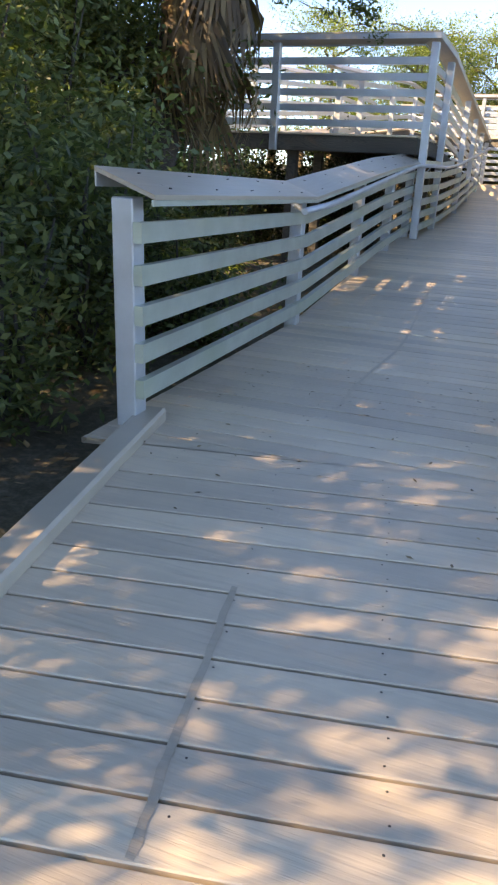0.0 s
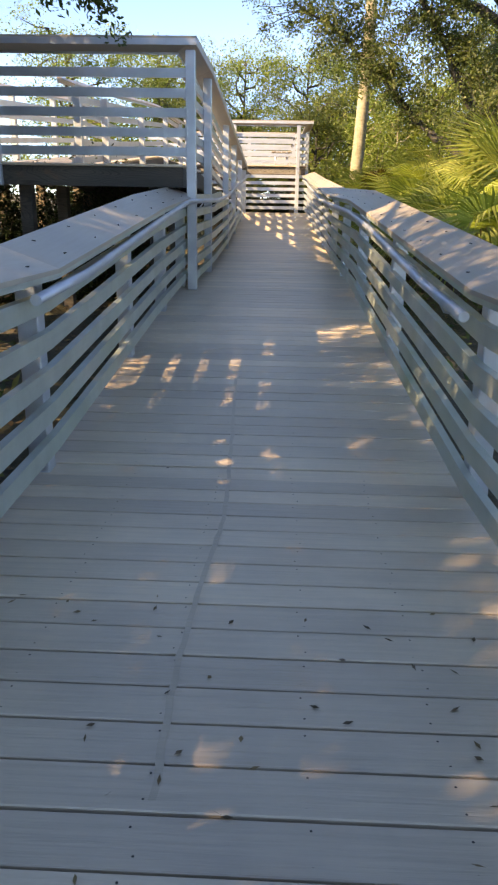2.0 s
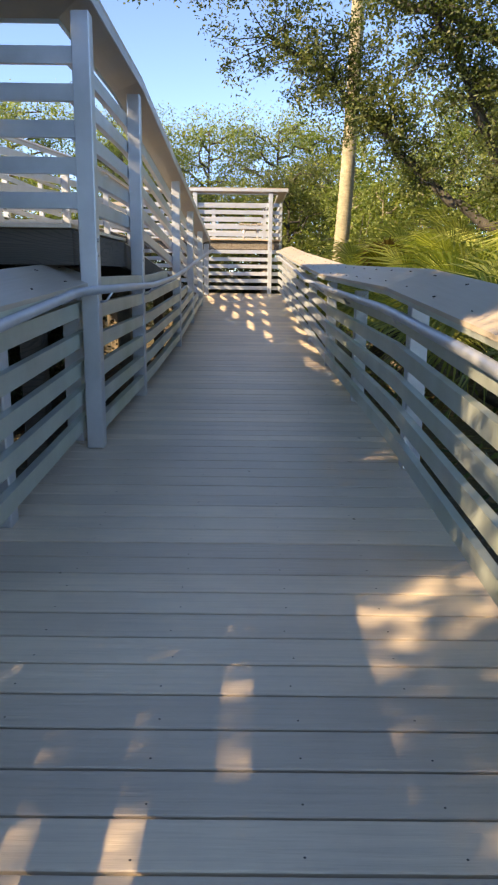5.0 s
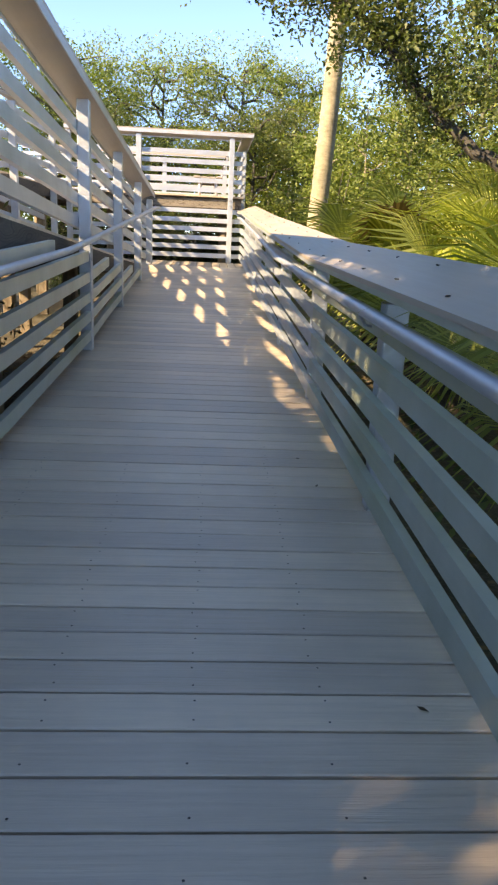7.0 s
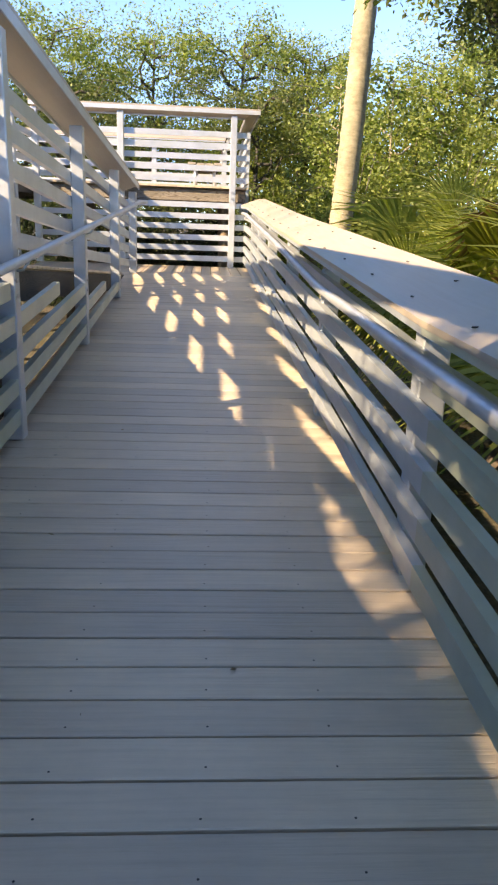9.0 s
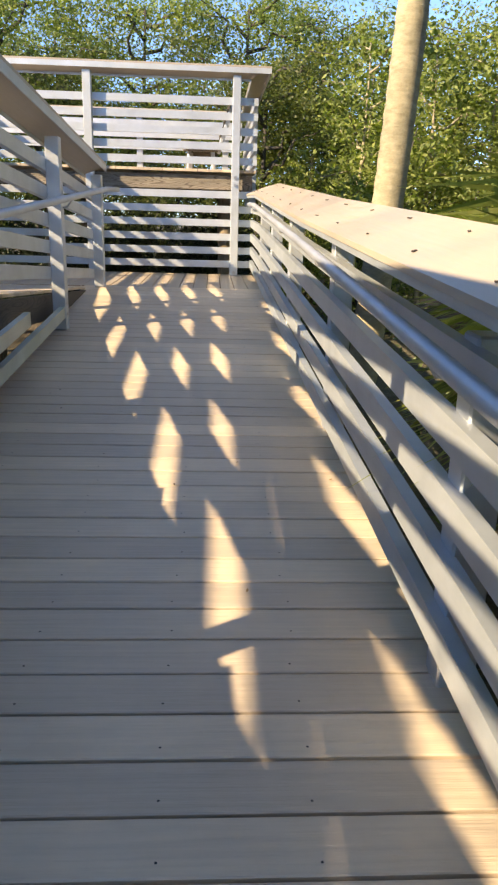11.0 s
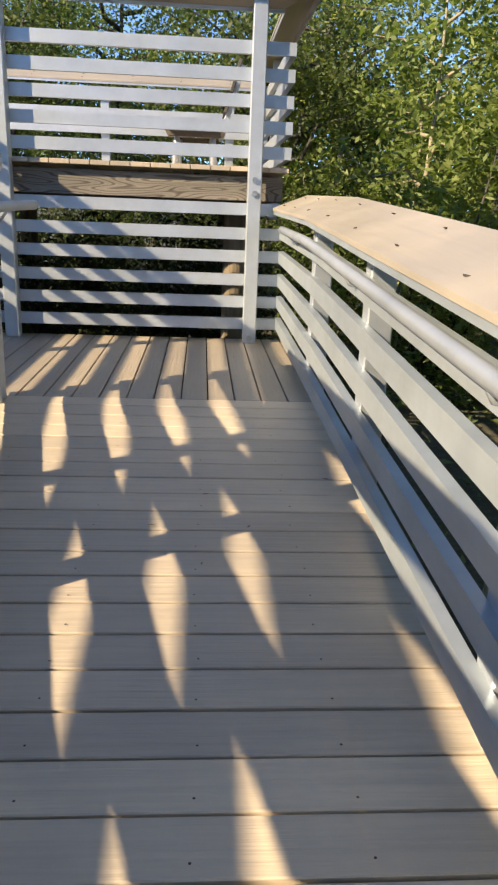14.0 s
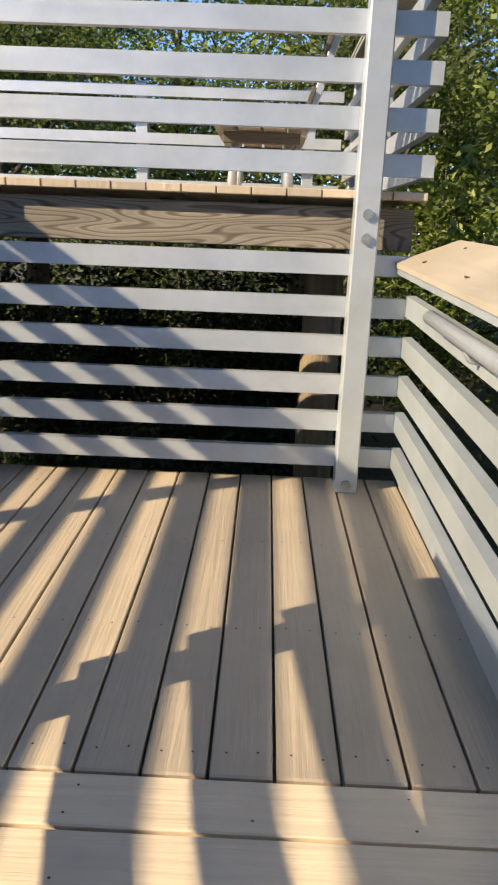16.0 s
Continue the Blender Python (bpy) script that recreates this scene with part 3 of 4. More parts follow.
# shade trees beside the walk
left_oak = tree("oak_tree", "live oak with dense dark crown leaning over the walk", (-6.1, 6.6, -1.06), 5.4, 3.4, 14, 30000, 0.085, 3, OAK_LEAF, BARK, 0.22, (0.9, 0.3), 0.38, 0.34)
near_oak = tree("oak_tree", "live oak with dense dark crown beside the approach", (-6.2, 3.0, -1.06), 5.6, 3.4, 16, 42000, 0.085, 5, OAK_LEAF, BARK, 0.22, (0.6, 0.3), 0.35, 0.36)
# never in view; added behind the walk's start to block light
back_oak = tree("oak_tree", "unseen live oak added behind the approach to block light", (-7.5, -6.5, -1.06), 6.0, 4.0, 10, 14000, 0.1, 6, OAK_LEAF, BARK, 0.22, (0.6, 0.3), 0.4, 0.45)

tree("oak_tree", "live oak with dense dark crown beside the raised deck", (-6.75, 11.80, -1.06), 5.8, 2.4, 16, 34000, 0.085, 9, OAK_LEAF, BARK, 0.18, (0.5, 0.3), 0.4, 0.34)

tree("oak_tree", "young oak with dense dark crown beside the raised deck", (-4.92, 11.02, -1.06), 4.9, 1.9, 18, 46000, 0.09, 19, OAK_LEAF, BARK, 0.12, (0.0, 0.1), 0.35, 0.26)

# two unseen copies that keep southern sky off the raised deck's front slats
for x, y, a in ((4.8, -2.6, 200), (0.8, -8.5, 90)):
    copy_thing(back_oak, pose(x, y, -1.06, 0, 0, a))


def leafy_limb(owner, rng, pts, r, leaves, leaf, clump, mat, start=0.3, bark=BARK, hang=0.0):
    """A limb along given bends, in the owner's own space, with leaf clumps on its outer length."""
    o = np.array(owner.location)
    p = np.array(pts, float) - o
    dense = []
    for a, b in zip(p, p[1:]):
        for f in (0.0, 0.33, 0.66):
            dense.append(a * (1 - f) + b * f + rng.normal(size=3) * 0.03)
    dense.append(p[-1])
    k = len(dense)
    part("limb", tube(dense, [r * (1 - 0.8 * i / (k - 1)) for i in range(k)], 8), bark, owner)
    cs, twigs = [], []
    d = np.array(dense)
    for j in range(max(3, leaves // 160)):
        s = (start + (1 - start) * ((j + rng.random()) / max(3, leaves // 160)) ** 0.8) * (k - 1)
        i = min(k - 2, int(s))
        a = d[i] * (1 - (s - i)) + d[i + 1] * (s - i)
        out = rng.normal(size=3) * np.array([1, 1, 0.8]) + np.array([0, 0, 0.25 - hang])
        out = out / np.linalg.norm(out) * clump * rng.uniform(0.7, 2.4)
        mid = a + out * 0.5 + rng.normal(size=3) * 0.05
        tip = a + out + np.array([0, 0, -hang * 0.3])
        twigs.append(tube([tuple(a), tuple(mid), tuple(tip)], [0.012, 0.008, 0.003], 4))
        for q in range(4):
            f = rng.uniform(0.45, 1.1)
            cs.append(a + (tip - a) * f + rng.normal(size=3) * clump * 0.25 + rng.normal(size=(40, 3)) * np.array([1, 1, 0.75]) * clump * rng.uniform(0.14, 0.30))
    tagged(part("twig", join(twigs), bark, owner), kind="stuff")
    place("leaves", quads_mesh("leaves", leaf_quads(np.concatenate(cs), rng, leaf, leaf * 0.5, 0.5), mat), mat, owner)


rng = np.random.default_rng(31)
leafy_limb(left_oak, rng, [(-5.27, 6.15, 3.0), (-4.25, 8.91, 3.2), (-3.03, 11.13, 2.75), (-1.96, 12.02, 2.35), (-1.21, 12.24, 2.25)], 0.02, 1900, 0.065, 0.24, OAK_LEAF, 0.6, hang=0.6)
leafy_limb(left_oak, rng, [(-5.27, 6.15, 3.0), (-4.42, 7.80, 3.6), (-3.88, 9.58, 3.9), (-3.13, 11.13, 3.9)], 0.08, 3200, 0.085, 0.4, OAK_LEAF, 0.3)

# limb added out of view to close a sun gap over the ramp
leafy_limb(left_oak, rng, [(-5.6, 6.6, 2.6), (-4.9, 7.6, 3.0), (-4.2, 8.3, 2.9), (-3.5, 8.8, 2.5)], 0.06, 3400, 0.085, 0.42, OAK_LEAF, 0.2)

# oak whose long limbs hang over the right of the ramp
right_oak = thing("oak_tree", (4.72, 20.42, -1.06), "live oak with long crooked dark limbs and sparse crown", "tree")
part("trunk", tube([(0, 0, 0), (-0.1, 0, 0.9), (-0.45, -0.1, 1.7), (-0.6, -0.1, 2.4), (-0.5, 0.1, 3.6), (-0.9, 0.3, 5.2), (-1.2, 0.3, 6.6)], [0.34, 0.3, 0.27, 0.24, 0.2, 0.15, 0.08], 12), BARK, right_oak)
for pts, r, n in (([(4.32, 20.42, 0.9), (3.37, 20.58, 1.27), (2.87, 20.74, 1.55), (2.27, 20.90, 2.1), (1.82, 20.98, 2.65), (1.32, 21.06, 3.0), (0.86, 21.14, 3.5), (0.11, 21.22, 3.9)], 0.095, 3600),
                  ([(3.9, 20.5, 3.4), (2.6, 20.8, 4.1), (1.3, 21.0, 4.5), (0.2, 20.9, 4.7), (-0.7, 20.6, 4.6), (-1.5, 20.3, 4.35)], 0.10, 1700),
                  ([(4.23, 20.34, 1.6), (3.43, 20.10, 2.0), (2.93, 19.78, 2.4), (2.63, 19.54, 3.1), (2.04, 19.30, 3.7), (1.34, 18.98, 4.3)], 0.11, 3200),
                  ([(4.13, 20.34, 2.5), (3.73, 19.78, 3.4), (3.13, 19.46, 4.2), (2.33, 19.78, 4.9), (1.43, 20.26, 5.0)], 0.11, 3600),
                  ([(4.22, 20.50, 3.2), (3.32, 21.06, 4.6), (2.50, 21.71, 5.4), (1.59, 22.20, 5.8)], 0.1, 3600),
                  ([(4.12, 20.42, 2.2), (4.73, 19.30, 2.9), (4.85, 17.80, 3.4), (4.46, 16.40, 3.7)], 0.11, 3200),
                  ([(3.82, 20.58, 4.6), (4.71, 21.38, 5.8), (5.29, 22.36, 6.6)], 0.09, 3200),
                  ([(4.22, 20.42, 1.8), (4.70, 21.71, 2.6), (4.48, 23.01, 3.2)], 0.1, 2800),
                  ([(4.33, 20.34, 1.2), (3.73, 19.62, 1.5), (3.24, 18.80, 1.6)], 0.08, 2000)):
    leafy_limb(right_oak, rng, pts, r, n * 5, 0.065, 0.44, OAK_LEAF, 0.34)

# pale palm trunk beside the ramp
def palm_trunk(base, topp, r0, r1, rings, bark):
    pts, rad = [], []
    for i in range(rings):
        f = i / (rings - 1)
        p = Vector(base).lerp(Vector(topp), f) + Vector((0.06 * math.sin(f * 5), 0.05 * math.sin(f * 4 + 1), 0))
        pts.append(p)
        rad.append((r0 + (r1 - r0) * f) * (1.0 + (0.035 if i % 2 else -0.02)))
    return tube(pts, rad, 14)


palm = thing("palm_tree", (1.64, 24.98, -1.06), "palm with tall bare ringed pale trunk beside the ramp", "palm")
part("trunk", palm_trunk((0, 0, 0), (0.5, 0.3, 9.0), 0.158, 0.12, 90, PALE_BARK), PALE_BARK, palm)


def fan_frond(rng, r, leaflets=32, span=3.2, width=0.03):
    """A fan of narrow folded leaflets, as quads, in the plane z = 0 and drooping."""
    q = []
    for i in range(leaflets):
        a = -span / 2 + span * i / (leaflets - 1)
        ln = r * (0.75 + 0.25 * math.cos(a)) * rng.uniform(0.88, 1.05)
        d = np.array([math.cos(a), math.sin(a), 0.0])
        s = np.array([-math.sin(a), math.cos(a), 0.0])
        mid = d * ln * 0.55 + np.array([0, 0, 0.03])
        tip = d * ln + np.array([0, 0, -ln * rng.uniform(0.15, 0.45)])
        q.append([np.zeros(3), mid + s * width * 0.5, tip, mid - s * width * 0.5])
    return np.array(q)


def palmetto(name, label, base, n, reach, r, seed, mat, dry=0.0, up=(0.1, 1.2), group="palmettos", cat="palm"):
    rng = np.random.default_rng(seed)
    top = thing(name, base, label, cat, group)
    for i in range(n):
        az = rng.uniform(0, 2 * math.pi)
        el = rng.uniform(*up)
        st = reach * rng.uniform(0.6, 1.1)
        end = np.array([math.cos(az) * math.cos(el), math.sin(az) * math.cos(el), math.sin(el)]) * st
        rot = np.array((Matrix.Rotation(az, 3, "Z") @ Matrix.Rotation(-el * 0.75 + rng.uniform(-0.3, 0.3), 3, "Y") @ Matrix.Rotation(rng.uniform(-0.5, 0.5), 3, "X")))
        f = fan_frond(rng, r * rng.uniform(0.8, 1.15)) @ rot.T + end
        me = quads_mesh("frond", f, DRY_LEAF if rng.random() < dry else mat)
        fr = place("frond", me, mat, top)
        part("stalk", tube([(0, 0, 0), tuple(end * 0.5 + np.array([0, 0, 0.08])), tuple(end)], [0.018, 0.014, 0.008], 5), PALM_LEAF, fr)
    return top


for i, (x, y, z, n, reach, r) in enumerate([(2.45, 17.00, -0.35, 16, 0.9, 0.8), (2.84, 18.98, -0.1, 22, 1.0, 0.9), (3.53, 20.02, 0.0, 22, 1.2, 0.95), (2.71, 21.38, -0.25, 18, 1.0, 0.85), (3.75, 17.40, -0.2, 18, 1.1, 0.85), (2.29, 13.80, -0.45, 14, 0.8, 0.65), (4.70, 22.03, 0.1, 18, 1.3, 0.95), (3.27, 23.50, -0.1, 16, 1.2, 0.85), (2.17, 15.40, -0.25, 20, 0.9, 0.8), (2.23, 19.94, -0.2, 22, 0.9, 0.85), (2.04, 18.20, -0.35, 18, 0.8, 0.8), (3.17, 15.60, 0.0, 18, 1.0, 0.85), (1.87, 20.74, 0.0, 18, 0.8, 0.6), (1.94, 19.30, 0.05, 18, 0.8, 0.6), (2.39, 22.36, -0.1, 16, 0.8, 0.65)]):
    clump = palmetto("palmetto", "sunlit yellow-green fan palm clump on the ground", (x, y, z), n, reach, r, 40 + i, PALM_LEAF, 0.03)
    part("trunk", palm_trunk((0, 0, -0.8 - z), (0, 0, 0.05), 0.14, 0.10, 12, DARK_BARK), DARK_BARK, clump)
tall = palmetto("palm_tree", "green fan palm standing behind the oak's limbs", (5.48, 23.01, 2.0), 30, 1.0, 0.9, 66, PALM_LEAF, 0.15, (-0.6, 1.2), "")
part("trunk", palm_trunk((0, 0, -2.85), (0, 0, 0.05), 0.17, 0.14, 24, DARK_BARK), DARK_BARK, tall)

# palm with a skirt of dead fronds beside the raised deck
skirt = palmetto("palm_tree", "palm with a hanging skirt of dead brown fronds", (-2.81, 10.69, -1.06), 4, 0.5, 0.5, 77, PALM_LEAF, 0.0, (0.9, 1.3), "")
part("trunk", palm_trunk((-0.8, 0, 0), (0.05, 0.1, 4.6), 0.17, 0.15, 30, DARK_BARK), DARK_BARK, skirt)
rng = np.random.default_rng(8)
for i in range(60):
    az, z = rng.uniform(0, 6.283), rng.uniform(2.1, 4.5)
    r0 = 0.18 + rng.uniform(0, 0.12)
    rot = np.array(Matrix.Rotation(az, 3, "Z") @ Matrix.Rotation(1.25 + rng.uniform(-0.25, 0.3), 3, "Y"))
    f = fan_frond(rng, rng.uniform(0.7, 1.1), 12, 1.0, 0.05) @ rot.T + np.array([math.cos(az) * r0 + 0.08, math.sin(az) * r0 + 0.05, z])
    place("dead_frond", quads_mesh("dead_frond", f, DRY_LEAF), DRY_LEAF, skirt)


# shrubs along the approach
def shrub(base, size, leaves, leaf, seed, mat, label="dense dark green shrub beside the boardwalk", group="shrubs"):
    rng = np.random.default_rng(seed)
    top = thing("shrub", base, label, "shrub", group)
    cs = []
    for i in range(9):
        az = rng.uniform(0, 6.283)
        tip = np.array([math.cos(az) * size[0] * rng.uniform(0.2, 0.9), math.sin(az) * size[1] * rng.uniform(0.2, 0.9), size[2] * rng.uniform(0.55, 1.0)])
        part("stem", tube([(0, 0, 0), tuple(tip * 0.5 + rng.normal(size=3) * 0.08), tuple(tip)], [0.025, 0.016, 0.006], 5), BARK, top)
        for j in range(int(leaves / 9 / 20)):
            s = rng.uniform(0.15, 1.05)
            cs.append(tip * s + rng.normal(size=3) * 0.22 * np.array([size[0], size[1], size[2] * 0.7]) + rng.normal(size=(20, 3)) * 0.11)
    c = np.concatenate(cs)
    c[:, 2] = np.abs(c[:, 2]) + 0.02
    place("foliage", quads_mesh("foliage", leaf_quads(c, rng, leaf, leaf * 0.4), mat), mat, top)
    return top


# the first two are added to block sun stripes on the ramp floor
for i, (x, y, sx, sy, sz, n) in enumerate([(-2.6, 8.6, 0.45, 0.75, 1.7, 6500), (-3.45, 8.15, 0.8, 0.9, 2.5, 8000), (-3.09, 7.03, 1.0, 1.2, 3.6, 11000), (-3.98, 9.58, 1.2, 1.1, 3.9, 11000), (-2.54, 5.10, 0.8, 1.0, 1.9, 5000), (-4.14, 5.29, 1.2, 1.3, 3.8, 11000), (-5.11, 10.69, 1.1, 0.8, 3.2, 8000), (-2.56, 9.13, 0.5, 0.6, 0.9, 2500), (-3.33, 3.19, 1.0, 1.2, 3.0, 9000), (-2.02, 6.36, 0.45, 0.7, 1.1, 3500), (-2.36, 7.69, 0.5, 0.7, 1.6, 4500), (-1.95, 8.69, 0.35, 0.5, 0.7, 2000), (-3.82, 11.02, 0.8, 0.6, 3.0, 8000), (-3.15, 11.80, 0.5, 0.4, 1.5, 3500), (-5.39, 13.13, 0.8, 0.8, 3.4, 8000), (-6.03, 8.25, 1.2, 1.2, 3.2, 8000), (-6.42, 14.60, 1.0, 1.0, 2.4, 6000), (-4.07, 12.47, 0.5, 0.5, 2.0, 4500)]):
    shrub((x, y, -1.04), (sx, sy, sz), n, 0.085, 100 + i, SHRUB_LEAF)

# added shrubs whose near-black leaves stand in for deep shade under the decks
under = shrub((-0.6, 30.2, -1.04), (1.2, 0.6, 1.7), 6500, 0.085, 150, DECK_SHADE_LEAF, "near-black foliage added under the decks in place of shade", "undergrowth")
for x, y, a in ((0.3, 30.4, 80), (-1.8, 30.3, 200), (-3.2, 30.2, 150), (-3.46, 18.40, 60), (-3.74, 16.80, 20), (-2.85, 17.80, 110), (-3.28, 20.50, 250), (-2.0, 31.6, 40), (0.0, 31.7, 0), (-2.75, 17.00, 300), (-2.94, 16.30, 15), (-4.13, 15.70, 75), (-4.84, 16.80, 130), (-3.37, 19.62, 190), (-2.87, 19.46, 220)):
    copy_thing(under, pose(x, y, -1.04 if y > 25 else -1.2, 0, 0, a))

# woodland behind and around
wood_a = tree("woodland_tree", "sunlit green woodland tree behind the platform", (-2.0, 38.0, -1.06), 6.6, 2.8, 20, 24000, 0.095, 21, SUN_LEAF, BARK, 0.10, (0.4, 0), 0.12, 0.36, group="woodland")
wood_b = tree("woodland_tree", "yellow-green woodland tree behind the platform", (3.0, 36.0, -1.06), 4.8, 2.4, 20, 21000, 0.095, 22, YELLOW_LEAF, BARK, 0.09, (-0.4, 0), 0.10, 0.32, group="woodland")
wood_c = tree("woodland_tree", "dark green woodland tree behind the platform", (1.0, 34.5, -1.06), 4.6, 2.3, 20, 21000, 0.09, 23, OAK_LEAF, BARK, 0.09, (0.2, 0), 0.06, 0.32, group="woodland")
rr = random.Random(4)
kinds = (wood_a, wood_c, wood_b, wood_a, wood_c)
spots = [(-5, 36), (-8.5, 37), (5.6, 36.5), (8.5, 33.5), (-3.8, 34.6), (-7.5, 33.6), (10.5, 28.5), (9.10, 21.71), (6.4, 31), (-11, 29), (-4, 41), (4.4, 40.5), (7.42, 26.07), (2.6, 38.6), (-1.2, 41.5), (0.6, 37.6), (1.6, 42.0), (6.6, 42.5), (7.4, 38), (9.6, 36), (12, 37), (-2.6, 44), (11.5, 31.5), (8.4, 29), (12.52, 26.07), (-6.5, 45), (-13.06, 18.90), (-13.57, 25.14), (-12.91, 22.11)]
for i, (x, y) in enumerate(spots):
    copy_thing(kinds[i % 5], pose(x, y, -1.06, 0, 0, rr.uniform(0, 360)))

# low growth in front of the woodland
bush_a = shrub((4.2, 28.5, -1.04), (1.2, 1.2, 3.2), 7000, 0.11, 130, SUN_LEAF, "sunlit green bush beside the platform")
bush_b = shrub((3.2, 31.5, -1.04), (1.2, 1.1, 2.7), 8000, 0.085, 131, OAK_LEAF, "dark green bush beside the platform")
for i, (x, y) in enumerate([(2.6, 29.6), (5.8, 27.6), (2.0, 33.4), (-1.5, 33.6), (-5, 33.2), (6.88, 22.93), (6.94, 18.40), (5.98, 14.80), (5.27, 11.13), (-7.84, 16.40), (-8.88, 20.90), (-7.97, 25.14)]):
    copy_thing((bush_a, bush_b)[i % 2], pose(x, y, -1.04, 0, 0, 70 * i))

# slender saplings in front of the woods
sapling = tree("sapling", "slender pale-stemmed sapling with sparse bright leaves", (2.3, 30.3, -1.06), 4.4, 1.1, 12, 3000, 0.11, 78, SUN_LEAF, PALE_BARK, 0.045, (0.25, 0.1), 0.25, 0.22, 30, "saplings")
for x, y, a in ((3.5, 29.4, 100), (4.9, 30.6, 210), (2.9, 32.6, 300), (6.2, 29.0, 20)):
    copy_thing(sapling, pose(x, y, -1.06, 0, 0, a))

# fallen leaves and twigs on the ground
rng = np.random.default_rng(15)
n_l = 9000
c = np.stack([np.where(rng.random(n_l) < 0.5, rng.uniform(-5.5, -1.3, n_l), rng.uniform(0.5, 5.0, n_l)), rng.uniform(1.0, 22.0, n_l), np.full(n_l, -0.975)], axis=1)
q = leaf_quads(c, rng, 0.09, 0.045, 0.0)
q[:, :, 2] = -0.985 + (q[:, :, 2] + 0.975) * 0.35
tagged(place("leaf_litter", quads_mesh("leaf_litter", q, DRY_LEAF), DRY_LEAF), "brown fallen leaves scattered over the soil", "leaf litter", kind="stuff")


# low weeds and seedlings all over the ground
rng = np.random.default_rng(16)
n_t = 5200
tx, ty = rng.uniform(-14, 14, n_t), rng.uniform(-6, 46, n_t)
keep = (tx < -4.9) | (tx > 1.3) | ((tx < -1.9) & (ty < 12.0))
tx, ty = tx[keep], ty[keep]
c = np.repeat(np.stack([tx, ty, np.full(len(tx), -0.95)], axis=1), 9, axis=0)
c += np.abs(rng.normal(size=c.shape)) * np.array([0, 0, 0.13]) + rng.normal(size=c.shape) * np.array([0.16, 0.16, 0])
q = leaf_quads(c, rng, 0.13, 0.045, -0.3)
tagged(place("ground_cover", quads_mesh("ground_cover", q, SHRUB_LEAF), SHRUB_LEAF), "low green weeds and seedlings over the soil", "ground cover", kind="stuff")

# bench on the platform, seen end-on
def bench(at):
    top = thing("bench", at, "weathered slatted bench with pale legs on the platform", "bench")
    for x in (-0.17, 0.17):
        for y in (-0.45, 0.45):
            part("leg", tube([(x * 1.15, y, 0), (x, y, 0.40)], [0.035, 0.03], 10), PIPE, top)
    for k, x in enumerate((-0.24, -0.08, 0.08, 0.24)):
        part("seat_slat", block(0.14, 1.3, 0.04, (x, 0, 0.44 + 0.012 * abs(k - 1.5)), 0.005), GREY_WOOD, top)
    for y in (-0.5, 0.5):
        part("seat_bearer", block(0.5, 0.05, 0.07, (0, y, 0.385), 0.005), BEAM, top)
        part("back_post", block(0.05, 0.05, 0.62, (0.36, y, 0.70), 0.005, pose(0, 0, 0, 0, 17, 0)), PIPE, top)
    for z, x in ((0.62, 0.30), (0.80, 0.355), (0.97, 0.405)):
        part("back_slat", block(0.03, 1.3, 0.12, (x, 0, z), 0.004, pose(0, 0, 0, 0, 17, 0)), BEAM, top)


bench((-0.06, 29.9, 1.281))

# ---- planks, laid last ----
floor = thing("floor", (0, 0, 0), "tan composite plank boardwalk", "boardwalk", kind="structure")
UNIT = plank_mesh(1.0, BOARD - GAP)
UNIT_LONG = plank_mesh(1.0, BOARD - GAP)
nails = []


def lay(me, at, turn=(0, 0, 0), scale=(1, 1, 1), parent=floor, mat=PLANK):
    ob = place("plank", me, mat, parent)
    ob.matrix_basis = pose(*at, *turn) @ Matrix.Diagonal((*scale, 1))
    return ob


def slope_at(y):
    return math.degrees(math.atan2(floor_z(y + 0.07) - floor_z(y - 0.07), 0.14))


EDGE_Y, TILT_B = 6.196, 10.8
tb = math.tan(radians(TILT_B))
jr = random.Random(9)
y = 25.602 - BOARD / 2
while y > 5.7:
    x0 = -1.22 if y < 13.8 else -1.19
    x1 = interp(y, RIGHT_X) + 0.10
    z = floor_z(y) + jr.uniform(-0.0012, 0.0012)
    me = plank_mesh(x1 - x0, BOARD - GAP - jr.uniform(0, 0.002))
    if y < 7.0:
        bm = bmesh.new()
        bm.from_mesh(me)
        xc = (x0 + x1) / 2
        bmesh.ops.bisect_plane(bm, geom=bm.verts[:] + bm.edges[:] + bm.faces[:], plane_co=(0, EDGE_Y + tb * (xc + 0.1) - y, 0), plane_no=(-math.sin(radians(TILT_B)), math.cos(radians(TILT_B)), 0), clear_inner=True)
        bm.to_mesh(me)
        bm.free()
    if len(me.polygons):
        lay(me, ((x0 + x1) / 2, y, z), (slope_at(y), 0, jr.uniform(-0.05, 0.05)))
    for xn in (-0.76, -0.34, 0.03, 0.36):
        for dy in (-0.04, 0.04):
            if y > 6.6:
                nails.append((xn + jr.uniform(-0.012, 0.012), y + dy + jr.uniform(-0.006, 0.006), z))
    y -= BOARD

# approach boards, turned a little
ax = Vector((math.cos(radians(TILT_B)), math.sin(radians(TILT_B)), 0))
ay = Vector((-ax.y, ax.x, 0))
for k in range(56):
    p = Vector((-0.1, EDGE_Y, 0)) - ay * (BOARD * (k + 0.5) + 0.002)
    m = p + ax * (-0.05)
    lay(UNIT, (m.x, m.y, floor_z(m.y)), (0, 0, TILT_B), (1.94, 1, 1))
    for u in (-0.62, -0.2, 0.22, 0.62):
        for d in (-0.04, 0.04):
            nn = m + ax * (u + jr.uniform(-0.012, 0.012)) + ay * d
            nails.append((nn.x, nn.y, floor_z(nn.y)))

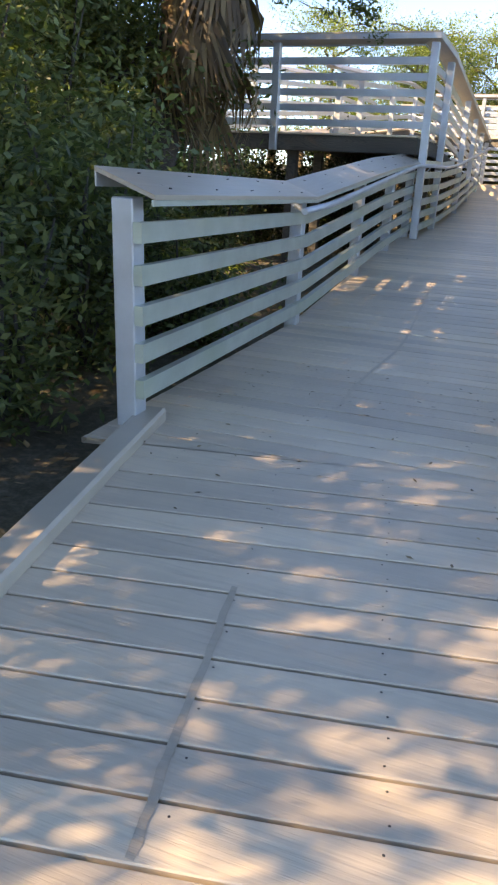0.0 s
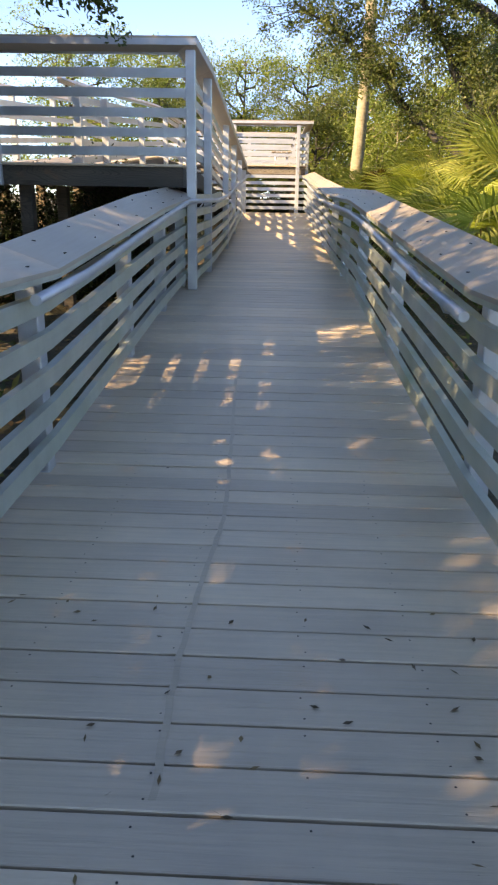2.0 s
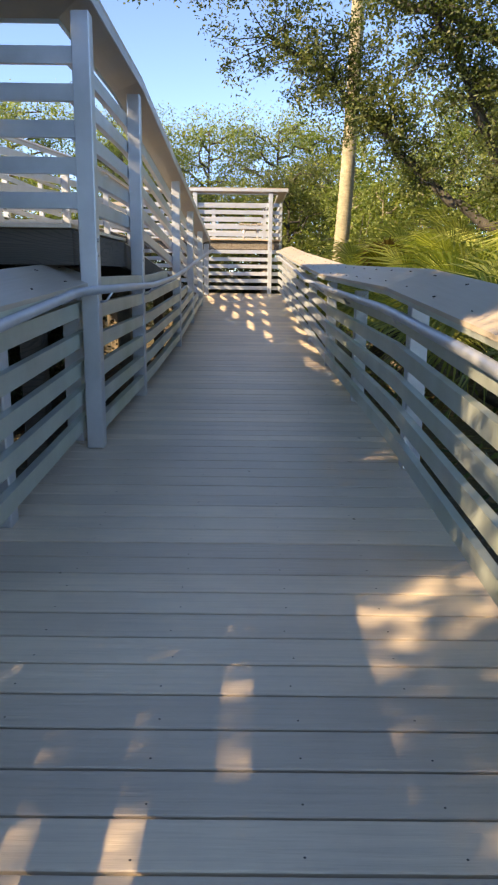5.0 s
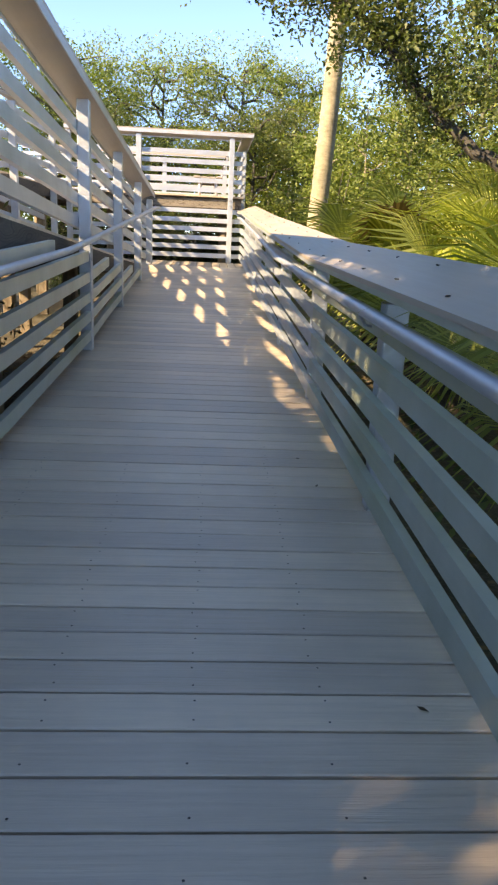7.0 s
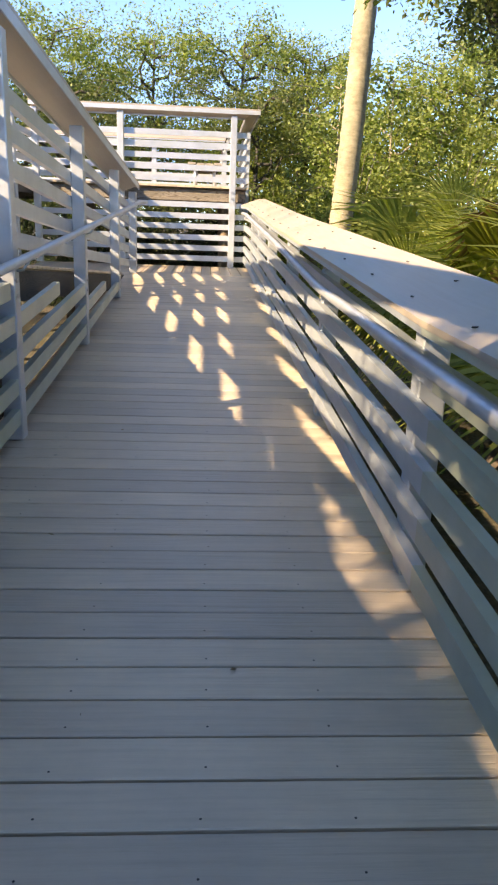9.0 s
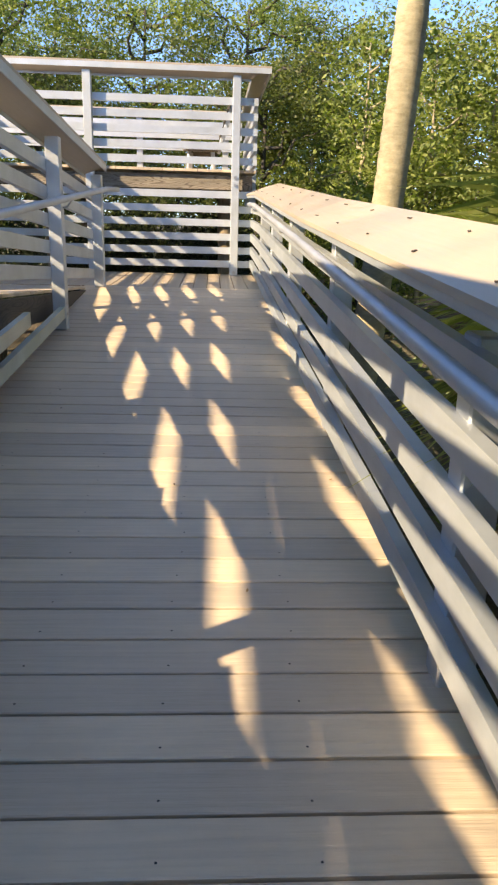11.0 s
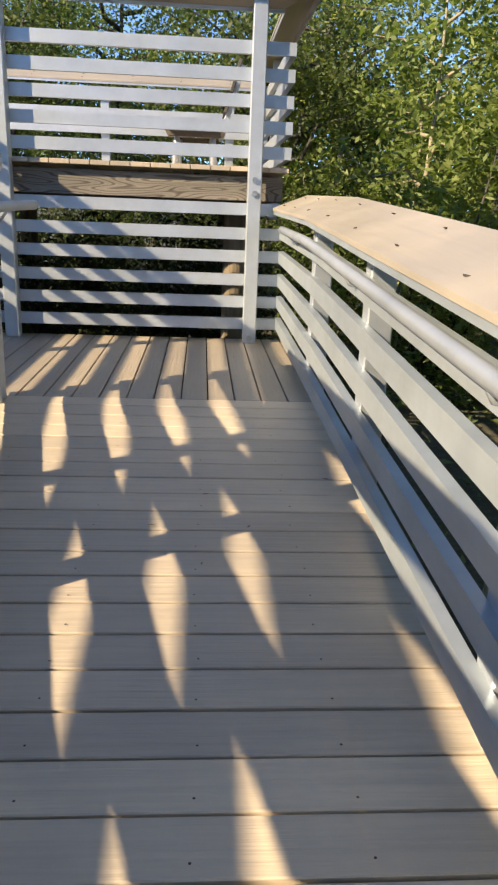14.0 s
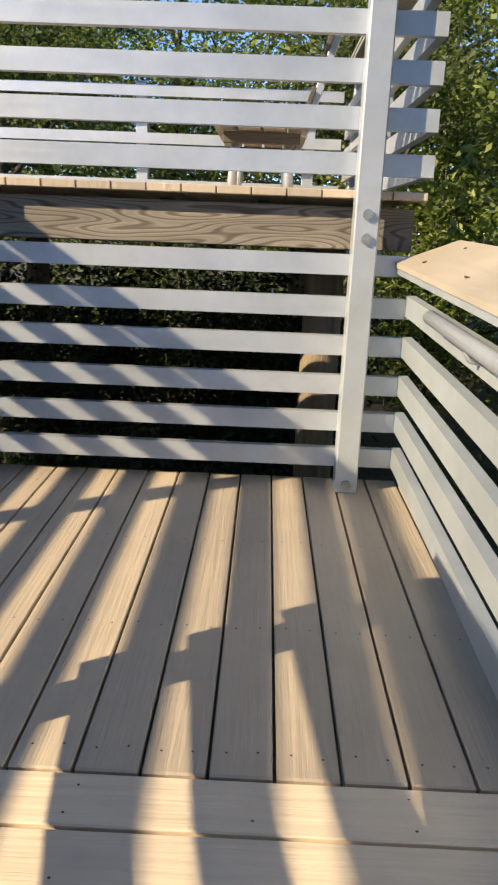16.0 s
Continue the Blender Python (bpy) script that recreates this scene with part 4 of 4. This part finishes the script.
# landing boards, laid lengthwise
for k in range(24):
    x = 0.5075 + BOARD / 2 - BOARD * (k - 1)
    lay(UNIT_LONG, (x - 0.0, (25.608 + 27.55) / 2, 0.0), (0, 0, 90), (1.942, 1, 1), floor, PLANK_LONG) if k else lay(UNIT_LONG, (0.70, 26.579, 0.0), (0, 0, 90), (1.942, 0.6, 1), floor, PLANK_LONG)
    for yy in (25.68, 26.2, 26.8, 27.35):
        for d in (-0.035, 0.035):
            nails.append((x + d, yy + jr.uniform(-0.01, 0.01), 0.0))

# kerb boards of the approach
for nm, a, b in (("kerb", Vector((-0.15, 1.2, 0)), Vector((-1.0, 6.36, 0))), ("kerb", Vector((1.49, 1.6, 0)), Vector((0.70, 6.40, 0)))):
    d = (b - a).normalized()
    s = 1 if a.x > 0 else -1
    w, hk = (-0.115, 0.06) if s < 0 else (0.09, 0.038)
    bm = sweep([(0, 0), (w, 0), (w, hk), (0.012 * s, hk), (0, hk - 0.012)], [(a.x, a.y, floor_z(a.y) + 0.001), (b.x, b.y, floor_z(b.y) + 0.001)])
    tagged(part(nm, bm, CAP), "tan composite kerb board along the approach", "kerb", kind="structure")

# upper deck, ramps and platform boards
deck = thing("floor_upper", (0, 0, 0), "tan composite boards of the raised deck and its ramps", "deck", kind="structure")
for k in range(13):
    lay(UNIT, (-2.86, 13.85 + BOARD * k, 0.765), (0, 0, 0), (3.5, 1, 1), deck)
ramp_slope = math.degrees(math.atan2(-0.765, 9.9))
y = 15.6 + BOARD * 0.7
while y < 25.5:
    lay(UNIT, (-1.97, y, upper_z(y)), (ramp_slope, 0, 0), (1.62, 1, 1), deck)
    y += BOARD
y = 15.6 + BOARD * 0.7
while y < 27.4:
    lay(UNIT, (-3.68, y, third_z(y)), (math.degrees(math.atan2(0.515, 7.7)) if y < 23.3 else 0, 0, 0), (1.6, 1, 1), deck)
    y += BOARD
high = thing("floor_platform", (0, 0, 0), "tan composite boards of the high platform", "deck", kind="structure")
for k in range(35):
    lay(UNIT_LONG, (0.585 - BOARD * k, 29.24, 1.28), (0, 0, 90), (3.55, 1.04, 1.35), high, PLANK_LONG)

# nail heads
nv, nf = [], []
for x, y, z in nails:
    b0 = len(nv)
    nv += [(x + 0.0034 * math.cos(a * math.pi / 3), y + 0.0034 * math.sin(a * math.pi / 3), z + 0.0008) for a in range(6)]
    nf.append(tuple(range(b0, b0 + 6)))
me = bpy.data.meshes.new("nail_heads")
me.from_pydata(nv, [], nf)
tagged(place("nail_heads", me, NAIL, None), "small dark nail heads in the planks", "nails", kind="stuff")


# worn dark streaks along the boards
def streak(pts, width):
    bm = bmesh.new()
    rows = []
    for x, y in pts:
        w = width * random.uniform(0.85, 1.1)
        z = floor_z(y) + 0.0026
        rows.append((bm.verts.new((x - w / 2, y, z)), bm.verts.new((x + w / 2, y, z))))
    for a, b in zip(rows, rows[1:]):
        bm.faces.new((a[0], a[1], b[1], b[0]))
    return bm


def fine_path(pts, k=8):
    out = []
    for a, b in zip(pts, pts[1:]):
        out += [(a[0] + (b[0] - a[0]) * i / k + random.uniform(-0.004, 0.004), a[1] + (b[1] - a[1]) * i / k) for i in range(k)]
    return out + [pts[-1]]


SCUFF = plank_material("scuffed_plank", False, 0.95)
tagged(part("scuff_mark", streak(fine_path([(-0.316, 6.93), (-0.33, 7.4), (-0.308, 7.95), (-0.272, 8.45), (-0.29, 9.1), (-0.317, 9.9), (-0.35, 10.65)]), 0.02), SCUFF), "long dark scuff along the planks", "scuff mark", kind="stuff")
tagged(part("scuff_mark", streak(fine_path([(-0.03, 4.3), (-0.084, 4.62), (-0.178, 5.18)]), 0.022), SCUFF), "short dark scuff along the planks", "scuff mark", kind="stuff")

# fallen leaves and twigs on the boards
rng = np.random.default_rng(61)
k = 130
yy = np.concatenate([rng.uniform(5.5, 7.8, 95), rng.uniform(7.8, 25, 35)])
xx = np.where(rng.random(k) < 0.5, rng.uniform(-1.0, 0.65, k), np.where(rng.random(k) < 0.6, -1.0 + np.abs(rng.normal(size=k)) * 0.25, 0.65 - np.abs(rng.normal(size=k)) * 0.2))
c = np.stack([xx, yy, np.array([floor_z(v) + 0.006 for v in yy])], axis=1)
q = leaf_quads(c, rng, 0.032, 0.014, 0.0)
q[:, :, 2] = c[:, None, 2] + (q[:, :, 2] - c[:, None, 2]) * 0.2
tagged(place("fallen_leaves", quads_mesh("fallen_leaves", q, DRY_LEAF), DRY_LEAF), "small dry leaves and twigs on the planks", "leaves", kind="stuff")
